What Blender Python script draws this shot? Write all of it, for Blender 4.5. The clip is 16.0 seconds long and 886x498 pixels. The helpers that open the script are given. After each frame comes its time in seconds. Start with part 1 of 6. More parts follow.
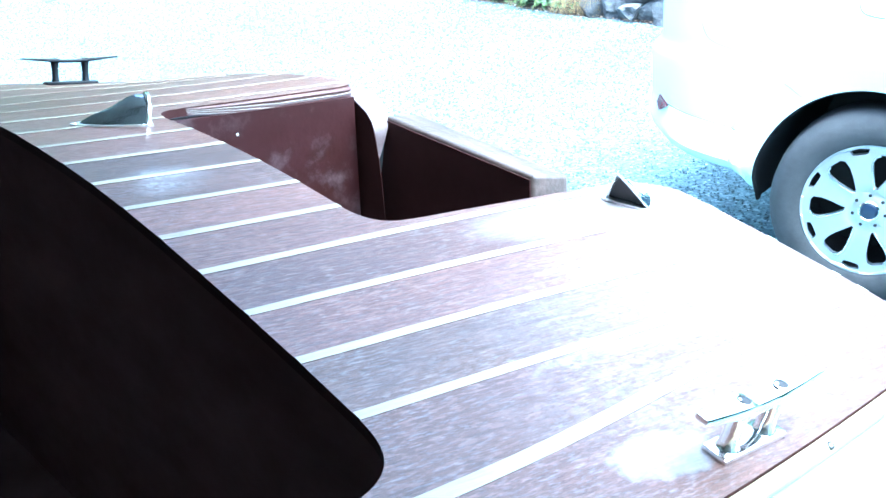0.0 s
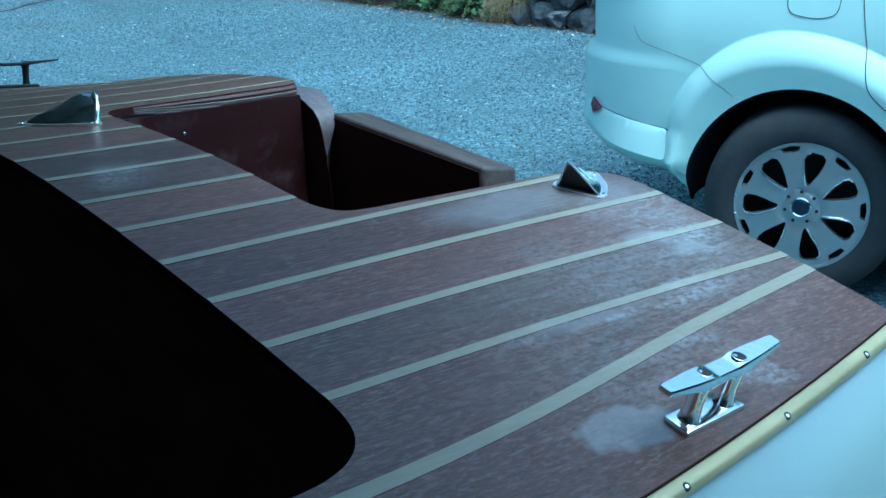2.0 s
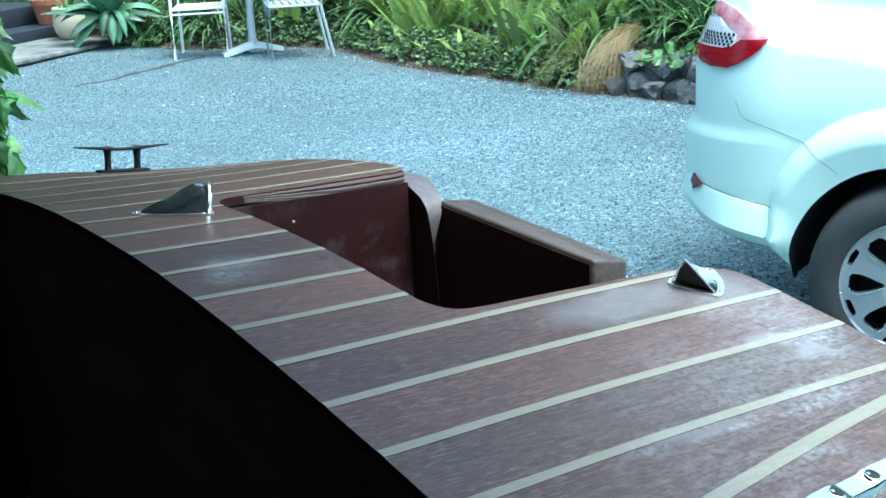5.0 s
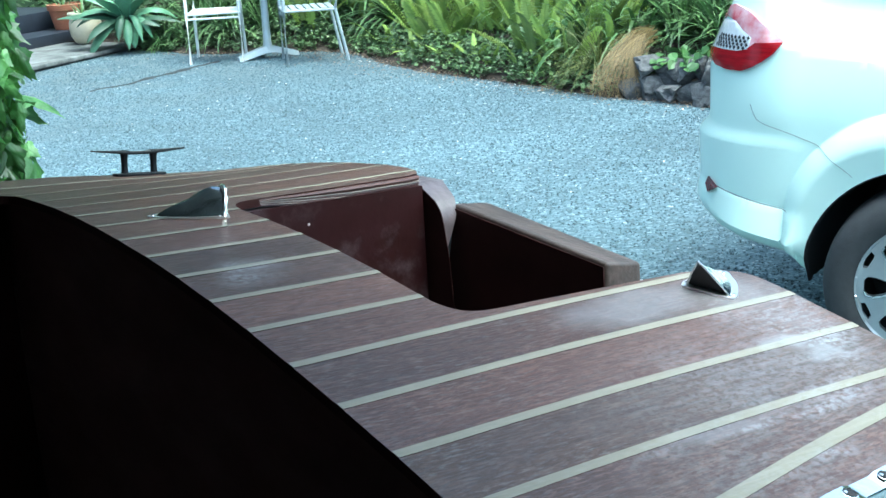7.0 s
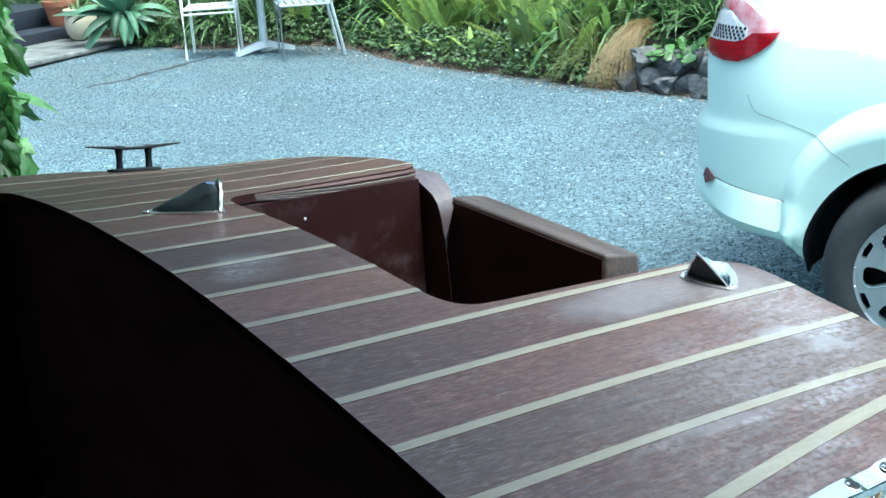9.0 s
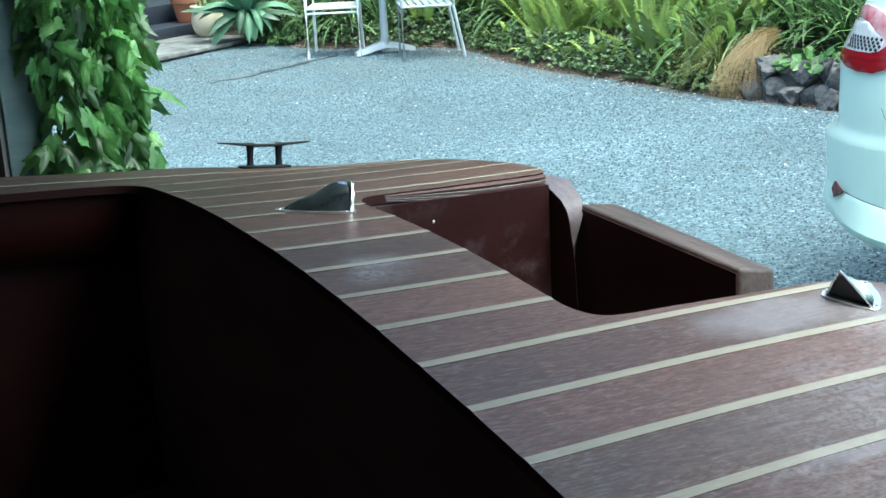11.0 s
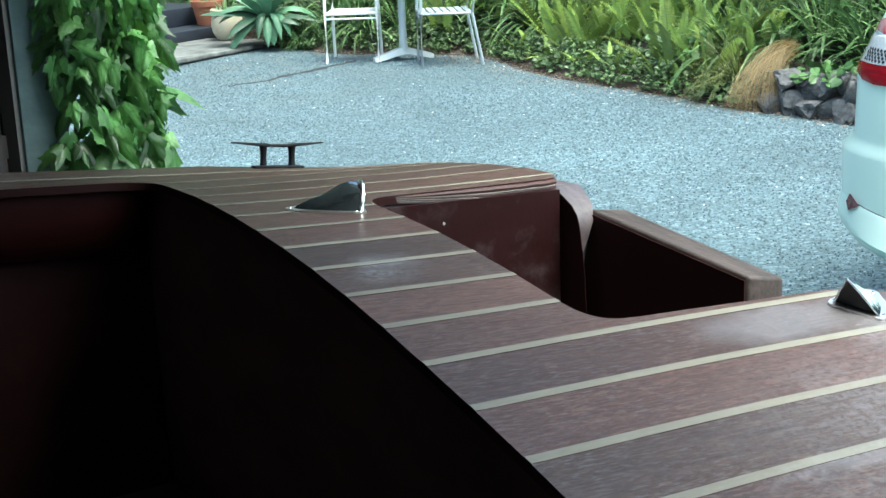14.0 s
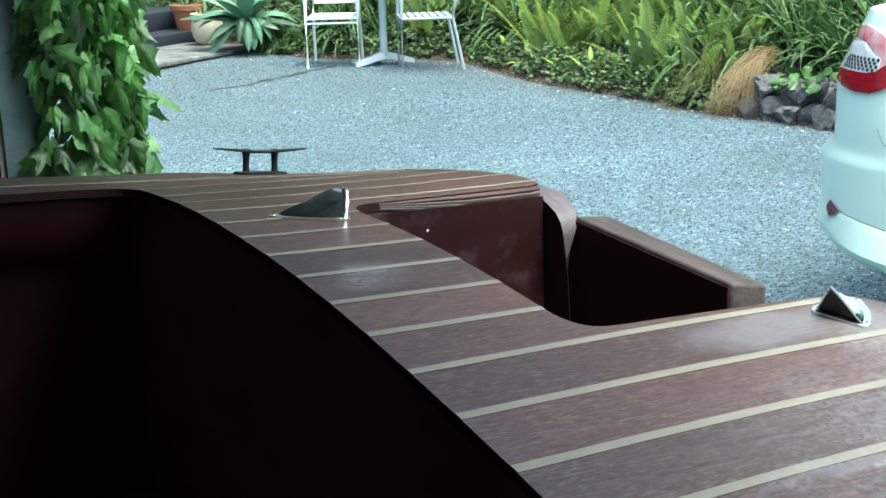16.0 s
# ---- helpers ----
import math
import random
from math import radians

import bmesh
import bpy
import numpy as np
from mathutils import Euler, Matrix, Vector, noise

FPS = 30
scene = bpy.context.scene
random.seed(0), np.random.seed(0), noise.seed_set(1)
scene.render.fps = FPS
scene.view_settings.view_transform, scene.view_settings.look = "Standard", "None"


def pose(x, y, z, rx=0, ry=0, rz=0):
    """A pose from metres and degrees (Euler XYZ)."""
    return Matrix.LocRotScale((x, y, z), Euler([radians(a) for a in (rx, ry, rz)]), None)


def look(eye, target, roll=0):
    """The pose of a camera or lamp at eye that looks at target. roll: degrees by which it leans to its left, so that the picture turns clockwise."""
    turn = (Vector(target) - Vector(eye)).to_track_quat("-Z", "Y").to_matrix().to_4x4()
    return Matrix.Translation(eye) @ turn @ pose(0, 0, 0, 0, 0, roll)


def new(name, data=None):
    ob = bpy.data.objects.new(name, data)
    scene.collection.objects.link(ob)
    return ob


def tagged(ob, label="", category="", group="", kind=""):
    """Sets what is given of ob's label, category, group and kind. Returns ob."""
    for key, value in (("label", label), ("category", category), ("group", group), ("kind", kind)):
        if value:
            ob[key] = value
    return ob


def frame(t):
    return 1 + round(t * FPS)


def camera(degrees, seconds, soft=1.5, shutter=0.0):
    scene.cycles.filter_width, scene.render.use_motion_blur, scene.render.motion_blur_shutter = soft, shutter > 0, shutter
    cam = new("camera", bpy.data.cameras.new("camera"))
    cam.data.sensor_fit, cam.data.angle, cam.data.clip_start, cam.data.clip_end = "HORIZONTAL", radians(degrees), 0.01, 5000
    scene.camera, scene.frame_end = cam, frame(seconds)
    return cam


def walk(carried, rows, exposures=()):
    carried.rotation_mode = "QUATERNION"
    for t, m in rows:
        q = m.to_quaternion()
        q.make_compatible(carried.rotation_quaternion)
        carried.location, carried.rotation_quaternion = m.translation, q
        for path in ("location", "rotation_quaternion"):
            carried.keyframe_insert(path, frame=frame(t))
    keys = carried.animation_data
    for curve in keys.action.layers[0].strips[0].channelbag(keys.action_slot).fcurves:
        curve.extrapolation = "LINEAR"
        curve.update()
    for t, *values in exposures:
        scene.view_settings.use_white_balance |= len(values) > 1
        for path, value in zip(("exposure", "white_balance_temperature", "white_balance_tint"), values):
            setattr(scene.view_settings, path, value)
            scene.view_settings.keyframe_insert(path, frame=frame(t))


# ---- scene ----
# ---------- camera ----------
cam = camera(37.1, 16.0, soft=1.5)
ROWS = [
    (0, 1.4752, -0.7790, 1.6012, 53.572, -19.303, -2.289),
    (0.5, 1.4764, -0.8142, 1.6029, 50.596, -17.938, -2.807),
    (1, 1.4662, -0.8103, 1.5935, 50.042, -17.769, -2.815),
    (1.5, 1.4768, -0.806, 1.5757, 49.96, -19.312, -2.229),
    (2, 1.4739, -0.8168, 1.5802, 50.374, -18.875, -2.465),
    (2.5, 1.4427, -0.8364, 1.5943, 54.07, -17.719, -2.508),
    (3, 1.43, -0.8307, 1.6065, 54.965, -17.377, -2.087),
    (3.5, 1.4231, -0.8349, 1.6126, 56.309, -16.303, -2.455),
    (4, 1.4311, -0.8188, 1.6138, 54.06, -16.063, -2.862),
    (6.5, 1.4339, -0.821, 1.6135, 54.725, -15.648, -3.267),
    (7, 1.4398, -0.8238, 1.6144, 54.9, -15.732, -3.204),
    (7.5, 1.4326, -0.821, 1.6117, 54.831, -15.917, -3.277),
    (8, 1.4342, -0.8212, 1.6127, 54.776, -15.77, -3.202),
    (8.5, 1.4327, -0.8187, 1.6114, 54.876, -15.925, -3.377),
    (9, 1.4316, -0.8161, 1.6104, 54.841, -16.003, -3.664),
    (9.5, 1.4324, -0.8114, 1.6085, 54.611, -16.139, -3.749),
    (10, 1.4133, -0.8164, 1.6098, 56.143, -16.211, -3.605),
    (10.2, 1.4075, -0.8266, 1.6158, 57.465, -15.441, -3.349),
    (12.3, 1.3993, -0.8308, 1.6011, 60.968, -15.993, -3.091),
    (12.5, 1.4007, -0.8319, 1.6062, 60.583, -15.511, -2.519),
    (13, 1.4079, -0.8266, 1.6031, 59.92, -15.75, -2.998),
    (13.5, 1.4077, -0.8246, 1.6026, 59.581, -15.593, -2.57),
    (14, 1.4125, -0.8256, 1.6037, 60.46, -15.227, -2.05),
    (14.5, 1.4111, -0.8306, 1.6051, 59.665, -15.188, -1.718),
    (15, 1.406, -0.8329, 1.606, 59.247, -14.803, -1.496),
    (15.5, 1.4076, -0.8336, 1.6075, 59.544, -14.976, -1.633),
    (16, 1.4077, -0.8291, 1.6069, 59.555, -15.062, -1.784),
]

walk(
    cam,
    [(t, pose(x, y, z, 90 + pitch, 0, yaw) @ pose(0, 0, 0, 0, 0, roll)) for t, x, y, z, yaw, pitch, roll in ROWS],
    exposures=[
        (0.0, 3.88, 4500, -11), (0.1, 3.3, 4600, -11), (0.2, 2.7, 4500, -13), (0.5, 1.97, 4250, -23), (1.0, 1.2, 4000, -25), (1.5, 1.1, 3950, -24),
        (2.5, 1.2, 4100, -23), (3.0, 1.87, 4430, -19), (3.5, 1.92, 4500, -20), (4.0, 1.93, 4650, -19), (7.0, 1.96, 5050, -15), (10.0, 1.96, 5300, -13), (12.5, 1.94, 5550, -12), (16.0, 1.94, 5700, -11),
    ],
)

# ---------- light ----------
world = bpy.data.worlds.new("sky")
scene.world = world
world.use_nodes = True
wn = world.node_tree.nodes
sky = wn.new("ShaderNodeTexSky")
sky.sky_type, sky.sun_disc = "NISHITA", False
sky.air_density, sky.dust_density, sky.ozone_density = 0.7, 6.0, 0.3
sky.sun_elevation, sky.sun_rotation = radians(69), radians(64)
world.node_tree.links.new(sky.outputs[0], wn["Background"].inputs[0])
wn["Background"].inputs[1].default_value = 0.15
sun = new("sun", bpy.data.lights.new("sun", "SUN"))
sun.data.energy, sun.data.angle, sun.data.color = 0.4, radians(35), (1.0, 0.96, 0.9)
sun.matrix_world = look((4.5, 2.2, 13), (0, 0, 0))


# ---------- materials ----------
def material(name, color=(0.5, 0.5, 0.5), rough=0.5, metal=0.0, vary=0.0, scale=(8, 8, 8), bump=0.0, bump_scale=80.0, dark=None, coat=0.0, per=0.0, detail=4.0, rough_vary=0.0, spec=0.5):
    """Principled material with two scales of noise: colour drift between dark and color, fine bump, and a tint per object."""
    m = bpy.data.materials.new(name)
    m.use_nodes = True
    n, ln = m.node_tree.nodes, m.node_tree.links
    b = n["Principled BSDF"]
    b.inputs["Roughness"].default_value, b.inputs["Metallic"].default_value = rough, metal
    b.inputs["Coat Weight"].default_value, b.inputs["Coat Roughness"].default_value = coat, 0.08
    b.inputs["Specular IOR Level"].default_value = spec
    b.inputs["Base Color"].default_value = (*color, 1)
    co = n.new("ShaderNodeTexCoord")
    mp = n.new("ShaderNodeMapping")
    mp.inputs["Scale"].default_value = scale
    ln.new(co.outputs["Object"], mp.inputs["Vector"])
    if vary or dark:
        dark = dark or tuple(c * (1 - vary) for c in color)
        no = n.new("ShaderNodeTexNoise")
        no.inputs["Scale"].default_value, no.inputs["Detail"].default_value, no.inputs["Roughness"].default_value = 1.0, detail, 0.62
        ln.new(mp.outputs[0], no.inputs["Vector"])
        ra = n.new("ShaderNodeValToRGB")
        ra.color_ramp.elements[0].position, ra.color_ramp.elements[1].position = 0.3, 0.7
        ra.color_ramp.elements[0].color, ra.color_ramp.elements[1].color = (*dark, 1), (*color, 1)
        ln.new(no.outputs[0], ra.inputs[0])
        last = ra.outputs[0]
        if per:
            oi = n.new("ShaderNodeObjectInfo")
            mr = n.new("ShaderNodeMapRange")
            mr.inputs["To Min"].default_value, mr.inputs["To Max"].default_value = 1 - per, 1 + per
            ln.new(oi.outputs["Random"], mr.inputs["Value"])
            mx = n.new("ShaderNodeVectorMath")
            mx.operation = "SCALE"
            ln.new(last, mx.inputs[0]), ln.new(mr.outputs[0], mx.inputs["Scale"])
            last = mx.outputs[0]
        ln.new(last, b.inputs["Base Color"])
        if rough_vary:
            mr = n.new("ShaderNodeMapRange")
            mr.inputs["To Min"].default_value, mr.inputs["To Max"].default_value = rough - rough_vary, rough + rough_vary
            ln.new(no.outputs[0], mr.inputs["Value"]), ln.new(mr.outputs[0], b.inputs["Roughness"])
    if bump:
        nb = n.new("ShaderNodeTexNoise")
        nb.inputs["Scale"].default_value, nb.inputs["Detail"].default_value = bump_scale, 3.0
        ln.new(co.outputs["Object"], nb.inputs["Vector"])
        bu = n.new("ShaderNodeBump")
        bu.inputs["Strength"].default_value, bu.inputs["Distance"].default_value = bump, 0.01
        ln.new(nb.outputs[0], bu.inputs["Height"]), ln.new(bu.outputs[0], b.inputs["Normal"])
    return m


def island_tint(m, lo, hi):
    """Multiplies a material's colour by a random value per mesh island."""
    n, ln = m.node_tree.nodes, m.node_tree.links
    b = n["Principled BSDF"]
    ge = n.new("ShaderNodeNewGeometry")
    mr = n.new("ShaderNodeMapRange")
    mr.inputs["To Min"].default_value, mr.inputs["To Max"].default_value = lo, hi
    ln.new(ge.outputs["Random Per Island"], mr.inputs["Value"])
    mx = n.new("ShaderNodeVectorMath")
    mx.operation = "SCALE"
    if b.inputs["Base Color"].is_linked:
        ln.new(b.inputs["Base Color"].links[0].from_socket, mx.inputs[0])
    else:
        mx.inputs[0].default_value = b.inputs["Base Color"].default_value[:3]
    ln.new(mr.outputs[0], mx.inputs["Scale"]), ln.new(mx.outputs[0], b.inputs["Base Color"])
    return m


# wiped spots of dried polish and painted sky sheen on the deck: x, y, half width, half length, thickness, edge
POLISH_SHEEN = ((0.355, 0.25, 0.05, 0.19, 0.26, 0.5), (0.375, 0.36, 0.085, 0.10, 0.28, 0.4), (0.50, 0.315, 0.030, 0.045, 0.55, 0.2), (0.535, 0.335, 0.026, 0.04, 0.42, 0.2), (0.46, 0.37, 0.06, 0.06, 0.24, 0.2), (0.748, -0.01, 0.034, 0.062, 0.34, 0.75), (0.60, 0.10, 0.02, 0.14, 0.26, 0.3), (0.04, -0.13, 0.045, 0.06, 0.2, 0.2))
RESIDUE_SHEEN = (
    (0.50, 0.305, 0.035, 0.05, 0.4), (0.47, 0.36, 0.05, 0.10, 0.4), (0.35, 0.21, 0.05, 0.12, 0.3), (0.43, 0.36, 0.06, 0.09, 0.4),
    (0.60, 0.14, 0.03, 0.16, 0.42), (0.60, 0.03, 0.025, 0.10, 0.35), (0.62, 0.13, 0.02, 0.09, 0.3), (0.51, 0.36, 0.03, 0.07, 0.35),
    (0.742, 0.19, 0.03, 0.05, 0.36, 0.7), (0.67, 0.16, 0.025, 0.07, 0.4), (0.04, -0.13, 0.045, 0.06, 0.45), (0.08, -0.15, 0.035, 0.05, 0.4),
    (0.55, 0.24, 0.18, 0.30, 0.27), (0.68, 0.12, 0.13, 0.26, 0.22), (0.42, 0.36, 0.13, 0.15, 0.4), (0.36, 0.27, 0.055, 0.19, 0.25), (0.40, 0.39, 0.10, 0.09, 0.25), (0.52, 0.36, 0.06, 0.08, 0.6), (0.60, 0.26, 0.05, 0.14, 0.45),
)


def deck_wood(name, color, dark, per, residue_sheen=1.0, pore=0.5, curl=0.55):
    """Half-polished mahogany or ash: long grain, pores, dried smears of polish and painted sky sheen near the stern."""
    m = bpy.data.materials.new(name)
    m.use_nodes = True
    n, ln = m.node_tree.nodes, m.node_tree.links
    b = n["Principled BSDF"]
    co = n.new("ShaderNodeTexCoord")

    def noise_at(scale, detail, stretch):
        mp = n.new("ShaderNodeMapping")
        mp.inputs["Scale"].default_value = stretch
        ln.new(co.outputs["Object"], mp.inputs["Vector"])
        no = n.new("ShaderNodeTexNoise")
        no.inputs["Scale"].default_value, no.inputs["Detail"].default_value, no.inputs["Roughness"].default_value = scale, detail, 0.65
        ln.new(mp.outputs[0], no.inputs["Vector"])
        return no.outputs[0]

    def ramp(value, a, z, ca=0.0, cz=1.0):
        mr = n.new("ShaderNodeMapRange")
        mr.inputs["From Min"].default_value, mr.inputs["From Max"].default_value = a, z
        mr.inputs["To Min"].default_value, mr.inputs["To Max"].default_value = ca, cz
        ln.new(value, mr.inputs["Value"])
        return mr.outputs[0]

    def mix(f, a, z):
        mx = n.new("ShaderNodeMix")
        mx.data_type = "RGBA"
        ln.new(f, mx.inputs["Factor"])
        for s, v in ((mx.inputs["A"], a), (mx.inputs["B"], z)):
            if isinstance(v, tuple):
                s.default_value = (*v, 1)
            else:
                ln.new(v, s)
        return mx.outputs["Result"]

    def times(a, z):
        mm = n.new("ShaderNodeMath")
        mm.operation = "MULTIPLY"
        ln.new(a, mm.inputs[0])
        if isinstance(z, float):
            mm.inputs[1].default_value = z
        else:
            ln.new(z, mm.inputs[1])
        return mm.outputs[0]

    grain = noise_at(1.0, 6, (240, 16, 40))
    broad = noise_at(1.0, 3, (14, 2.2, 4))
    pores = noise_at(1.0, 2, (420, 95, 60))
    figure = noise_at(1.0, 3, (55, 120, 20))
    base = mix(ramp(grain, 0.32, 0.68), dark, color)
    base = mix(ramp(broad, 0.35, 0.7, 0.0, 0.45 if curl > 0.2 else 0.15), base, tuple(c * 0.62 for c in color))
    base = mix(ramp(figure, 0.42, 0.59, 0.0, curl), base, tuple(c * 0.55 for c in color))
    base = mix(ramp(pores, 0.55, 0.7, 0.0, pore), base, tuple(c * 0.45 for c in dark))
    ray = noise_at(1.0, 2, (230, 52, 40))
    base = mix(times(ramp(ray, 0.5, 0.64, 0.0, curl * 0.85), ramp(broad, 0.35, 0.65, 0.35, 1.0)), base, tuple(c * 1.2 + 0.035 for c in color))
    oi = n.new("ShaderNodeObjectInfo")
    sc = n.new("ShaderNodeVectorMath")
    sc.operation = "SCALE"
    ln.new(base, sc.inputs[0]), ln.new(ramp(oi.outputs["Random"], 0, 1, 1 - per, 1 + per), sc.inputs["Scale"])
    base = sc.outputs[0]
    # some boards are greyer than others
    hue = n.new("ShaderNodeMath")
    hue.operation, hue.inputs[1].default_value = "FRACT", 0.0
    mul = n.new("ShaderNodeMath")
    mul.operation, mul.inputs[1].default_value = "MULTIPLY", 7.31
    ln.new(oi.outputs["Random"], mul.inputs[0]), ln.new(mul.outputs[0], hue.inputs[0])
    grey = n.new("ShaderNodeVectorMath")
    grey.operation = "MULTIPLY"
    ln.new(base, grey.inputs[0])
    grey.inputs[1].default_value = (0.68, 0.86, 0.88)
    base = mix(ramp(hue.outputs[0], 0.35, 1.0, 0.0, 0.9 if per > 0.1 else 0.1), base, grey.outputs[0])
    # dried polish residue: thin streaks everywhere, thicker round a few wiped spots; broad spots paint in sky sheen
    streak = noise_at(1.0, 6, (26, 7, 10))
    wipe = noise_at(1.0, 5, (110, 16, 10))
    no = n.new("ShaderNodeTexNoise")
    no.inputs["Scale"].default_value, no.inputs["Detail"].default_value = 20.0, 5.0
    ln.new(co.outputs["Object"], no.inputs["Vector"])
    wob = n.new("ShaderNodeVectorMath")
    wob.operation = "MULTIPLY_ADD"
    ln.new(no.outputs["Color"], wob.inputs[0])
    wob.inputs[1].default_value = (0.05, 0.10, 0.0)
    ln.new(co.outputs["Object"], wob.inputs[2])

    def larger(a, z):
        mm = n.new("ShaderNodeMath")
        mm.operation = "MAXIMUM"
        ln.new(a, mm.inputs[0]), ln.new(z, mm.inputs[1])
        return mm.outputs[0]

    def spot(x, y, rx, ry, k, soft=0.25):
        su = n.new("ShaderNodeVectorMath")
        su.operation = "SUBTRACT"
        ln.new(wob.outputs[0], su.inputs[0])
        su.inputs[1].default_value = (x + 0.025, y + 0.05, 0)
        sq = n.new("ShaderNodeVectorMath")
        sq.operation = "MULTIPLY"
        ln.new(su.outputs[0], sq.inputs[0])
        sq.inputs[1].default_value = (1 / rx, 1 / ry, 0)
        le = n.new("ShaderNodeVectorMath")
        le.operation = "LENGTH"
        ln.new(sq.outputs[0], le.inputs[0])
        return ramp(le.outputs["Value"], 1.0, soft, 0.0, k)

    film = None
    for sp in RESIDUE_SHEEN:
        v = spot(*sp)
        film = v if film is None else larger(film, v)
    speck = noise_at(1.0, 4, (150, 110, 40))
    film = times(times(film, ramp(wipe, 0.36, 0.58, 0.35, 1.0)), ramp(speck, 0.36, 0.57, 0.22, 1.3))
    film = times(film, residue_sheen)
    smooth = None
    for sp in POLISH_SHEEN:
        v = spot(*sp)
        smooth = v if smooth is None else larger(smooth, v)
    film = larger(times(film, 0.8), times(times(smooth, ramp(speck, 0.25, 0.65, 0.8, 1.05)), residue_sheen))
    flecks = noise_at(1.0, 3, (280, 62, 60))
    thin = times(times(ramp(flecks, 0.5, 0.68), ramp(streak, 0.35, 0.65, 0.2, 1.0)), 0.18 * residue_sheen)
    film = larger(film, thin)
    # one bluish tone serves the dried polish and the painted sheen
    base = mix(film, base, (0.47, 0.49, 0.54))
    ln.new(base, b.inputs["Base Color"])
    ln.new(ramp(streak, 0.3, 0.7, 0.31, 0.46), b.inputs["Roughness"])
    b.inputs["Specular IOR Level"].default_value = 0.4
    bu = n.new("ShaderNodeBump")
    bu.inputs["Strength"].default_value, bu.inputs["Distance"].default_value = 0.4, 0.002
    ln.new(grain, bu.inputs["Height"]), ln.new(bu.outputs[0], b.inputs["Normal"])
    return m


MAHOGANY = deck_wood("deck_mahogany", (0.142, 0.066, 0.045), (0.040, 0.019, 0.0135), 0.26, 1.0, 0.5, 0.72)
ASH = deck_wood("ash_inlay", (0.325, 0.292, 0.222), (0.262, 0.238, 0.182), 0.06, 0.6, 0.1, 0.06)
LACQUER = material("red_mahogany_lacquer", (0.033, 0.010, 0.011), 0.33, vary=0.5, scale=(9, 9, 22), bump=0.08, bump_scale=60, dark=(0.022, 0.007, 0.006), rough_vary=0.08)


def scuffed(m, color, lo, hi, amount):
    """Rubs pale scuffs into a material."""
    n, ln = m.node_tree.nodes, m.node_tree.links
    b = n["Principled BSDF"]
    co = n.new("ShaderNodeTexCoord")
    no = n.new("ShaderNodeTexNoise")
    no.inputs["Scale"].default_value, no.inputs["Detail"].default_value, no.inputs["Roughness"].default_value = 9.0, 7.0, 0.7
    ln.new(co.outputs["Object"], no.inputs["Vector"])
    mr = n.new("ShaderNodeMapRange")
    for k, v in (("From Min", lo), ("From Max", hi), ("To Max", amount)):
        mr.inputs[k].default_value = v
    ln.new(no.outputs[0], mr.inputs["Value"])
    mx = n.new("ShaderNodeMix")
    mx.data_type = "RGBA"
    ln.new(mr.outputs[0], mx.inputs["Factor"]), ln.new(b.inputs["Base Color"].links[0].from_socket, mx.inputs["A"])
    mx.inputs["B"].default_value = (*color, 1)
    ln.new(mx.outputs["Result"], b.inputs["Base Color"])
    return m


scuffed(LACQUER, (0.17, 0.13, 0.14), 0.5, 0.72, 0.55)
# mahogany whose bluish cast paints in the sky's reflection
BARE = material("transom_mahogany", (0.135, 0.105, 0.11), 0.36, vary=0.45, scale=(9, 40, 30), bump=0.15, bump_scale=90)
# near-black that stands in for shade inside the well and cockpit
RECESS_SHADE = material("near_black_shade", (0.048, 0.019, 0.018), 0.6, vary=0.4, scale=(9, 9, 9), spec=0.12)
WEATHERED = material("weathered_mahogany", (0.105, 0.075, 0.065), 0.5, vary=0.6, scale=(8, 60, 60), bump=0.2, bump_scale=90, dark=(0.045, 0.034, 0.031))
PLY = material("ply_edge", (0.34, 0.27, 0.23), 0.35, vary=0.4, scale=(30, 6, 200))
HULL = material("pale_hull_paint", (0.26, 0.325, 0.335), 0.22, vary=0.05, scale=(3, 3, 3), coat=0.4)
BRASS = material("yellow_brass", (0.52, 0.46, 0.26), 0.36, 0.35, vary=0.25, scale=(20, 6, 20), bump=0.05, bump_scale=200, rough_vary=0.1)
CHROME = material("chrome", (0.90, 0.90, 0.90), 0.12, 1.0, vary=0.06, scale=(40, 40, 40), bump=0.03, bump_scale=150, rough_vary=0.04)
NICKEL = material("brushed_nickel", (0.86, 0.86, 0.85), 0.36, 1.0, vary=0.08, scale=(60, 60, 60), rough_vary=0.06)
# dull chrome, darkened to stand in for the dim garage it reflects
DIM_CHROME = material("darkened_chrome", (0.40, 0.45, 0.49), 0.2, 1.0, vary=0.5, scale=(26, 26, 26), bump=0.12, bump_scale=45, rough_vary=0.08)
# black that stands in for dark reflections in the far cleat's chrome
CLEAT_SHADE = material("shaded_chrome_black", (0.012, 0.014, 0.017), 0.45, 0.0, vary=0.4, scale=(40, 40, 40), rough_vary=0.08, spec=0.2)
EDGE = material("varnished_mahogany_edge", (0.125, 0.058, 0.044), 0.36, vary=0.5, scale=(40, 8, 90), coat=0.12)
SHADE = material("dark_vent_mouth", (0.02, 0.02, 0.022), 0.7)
# sole and bulkhead colour lightened to paint in lens veil over the dark
BILGE = material("lightened_cockpit_ply", (0.15, 0.088, 0.086), 0.75, spec=0.15, vary=0.4, scale=(6, 4, 12))
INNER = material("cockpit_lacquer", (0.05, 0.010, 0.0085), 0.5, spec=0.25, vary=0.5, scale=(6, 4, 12))


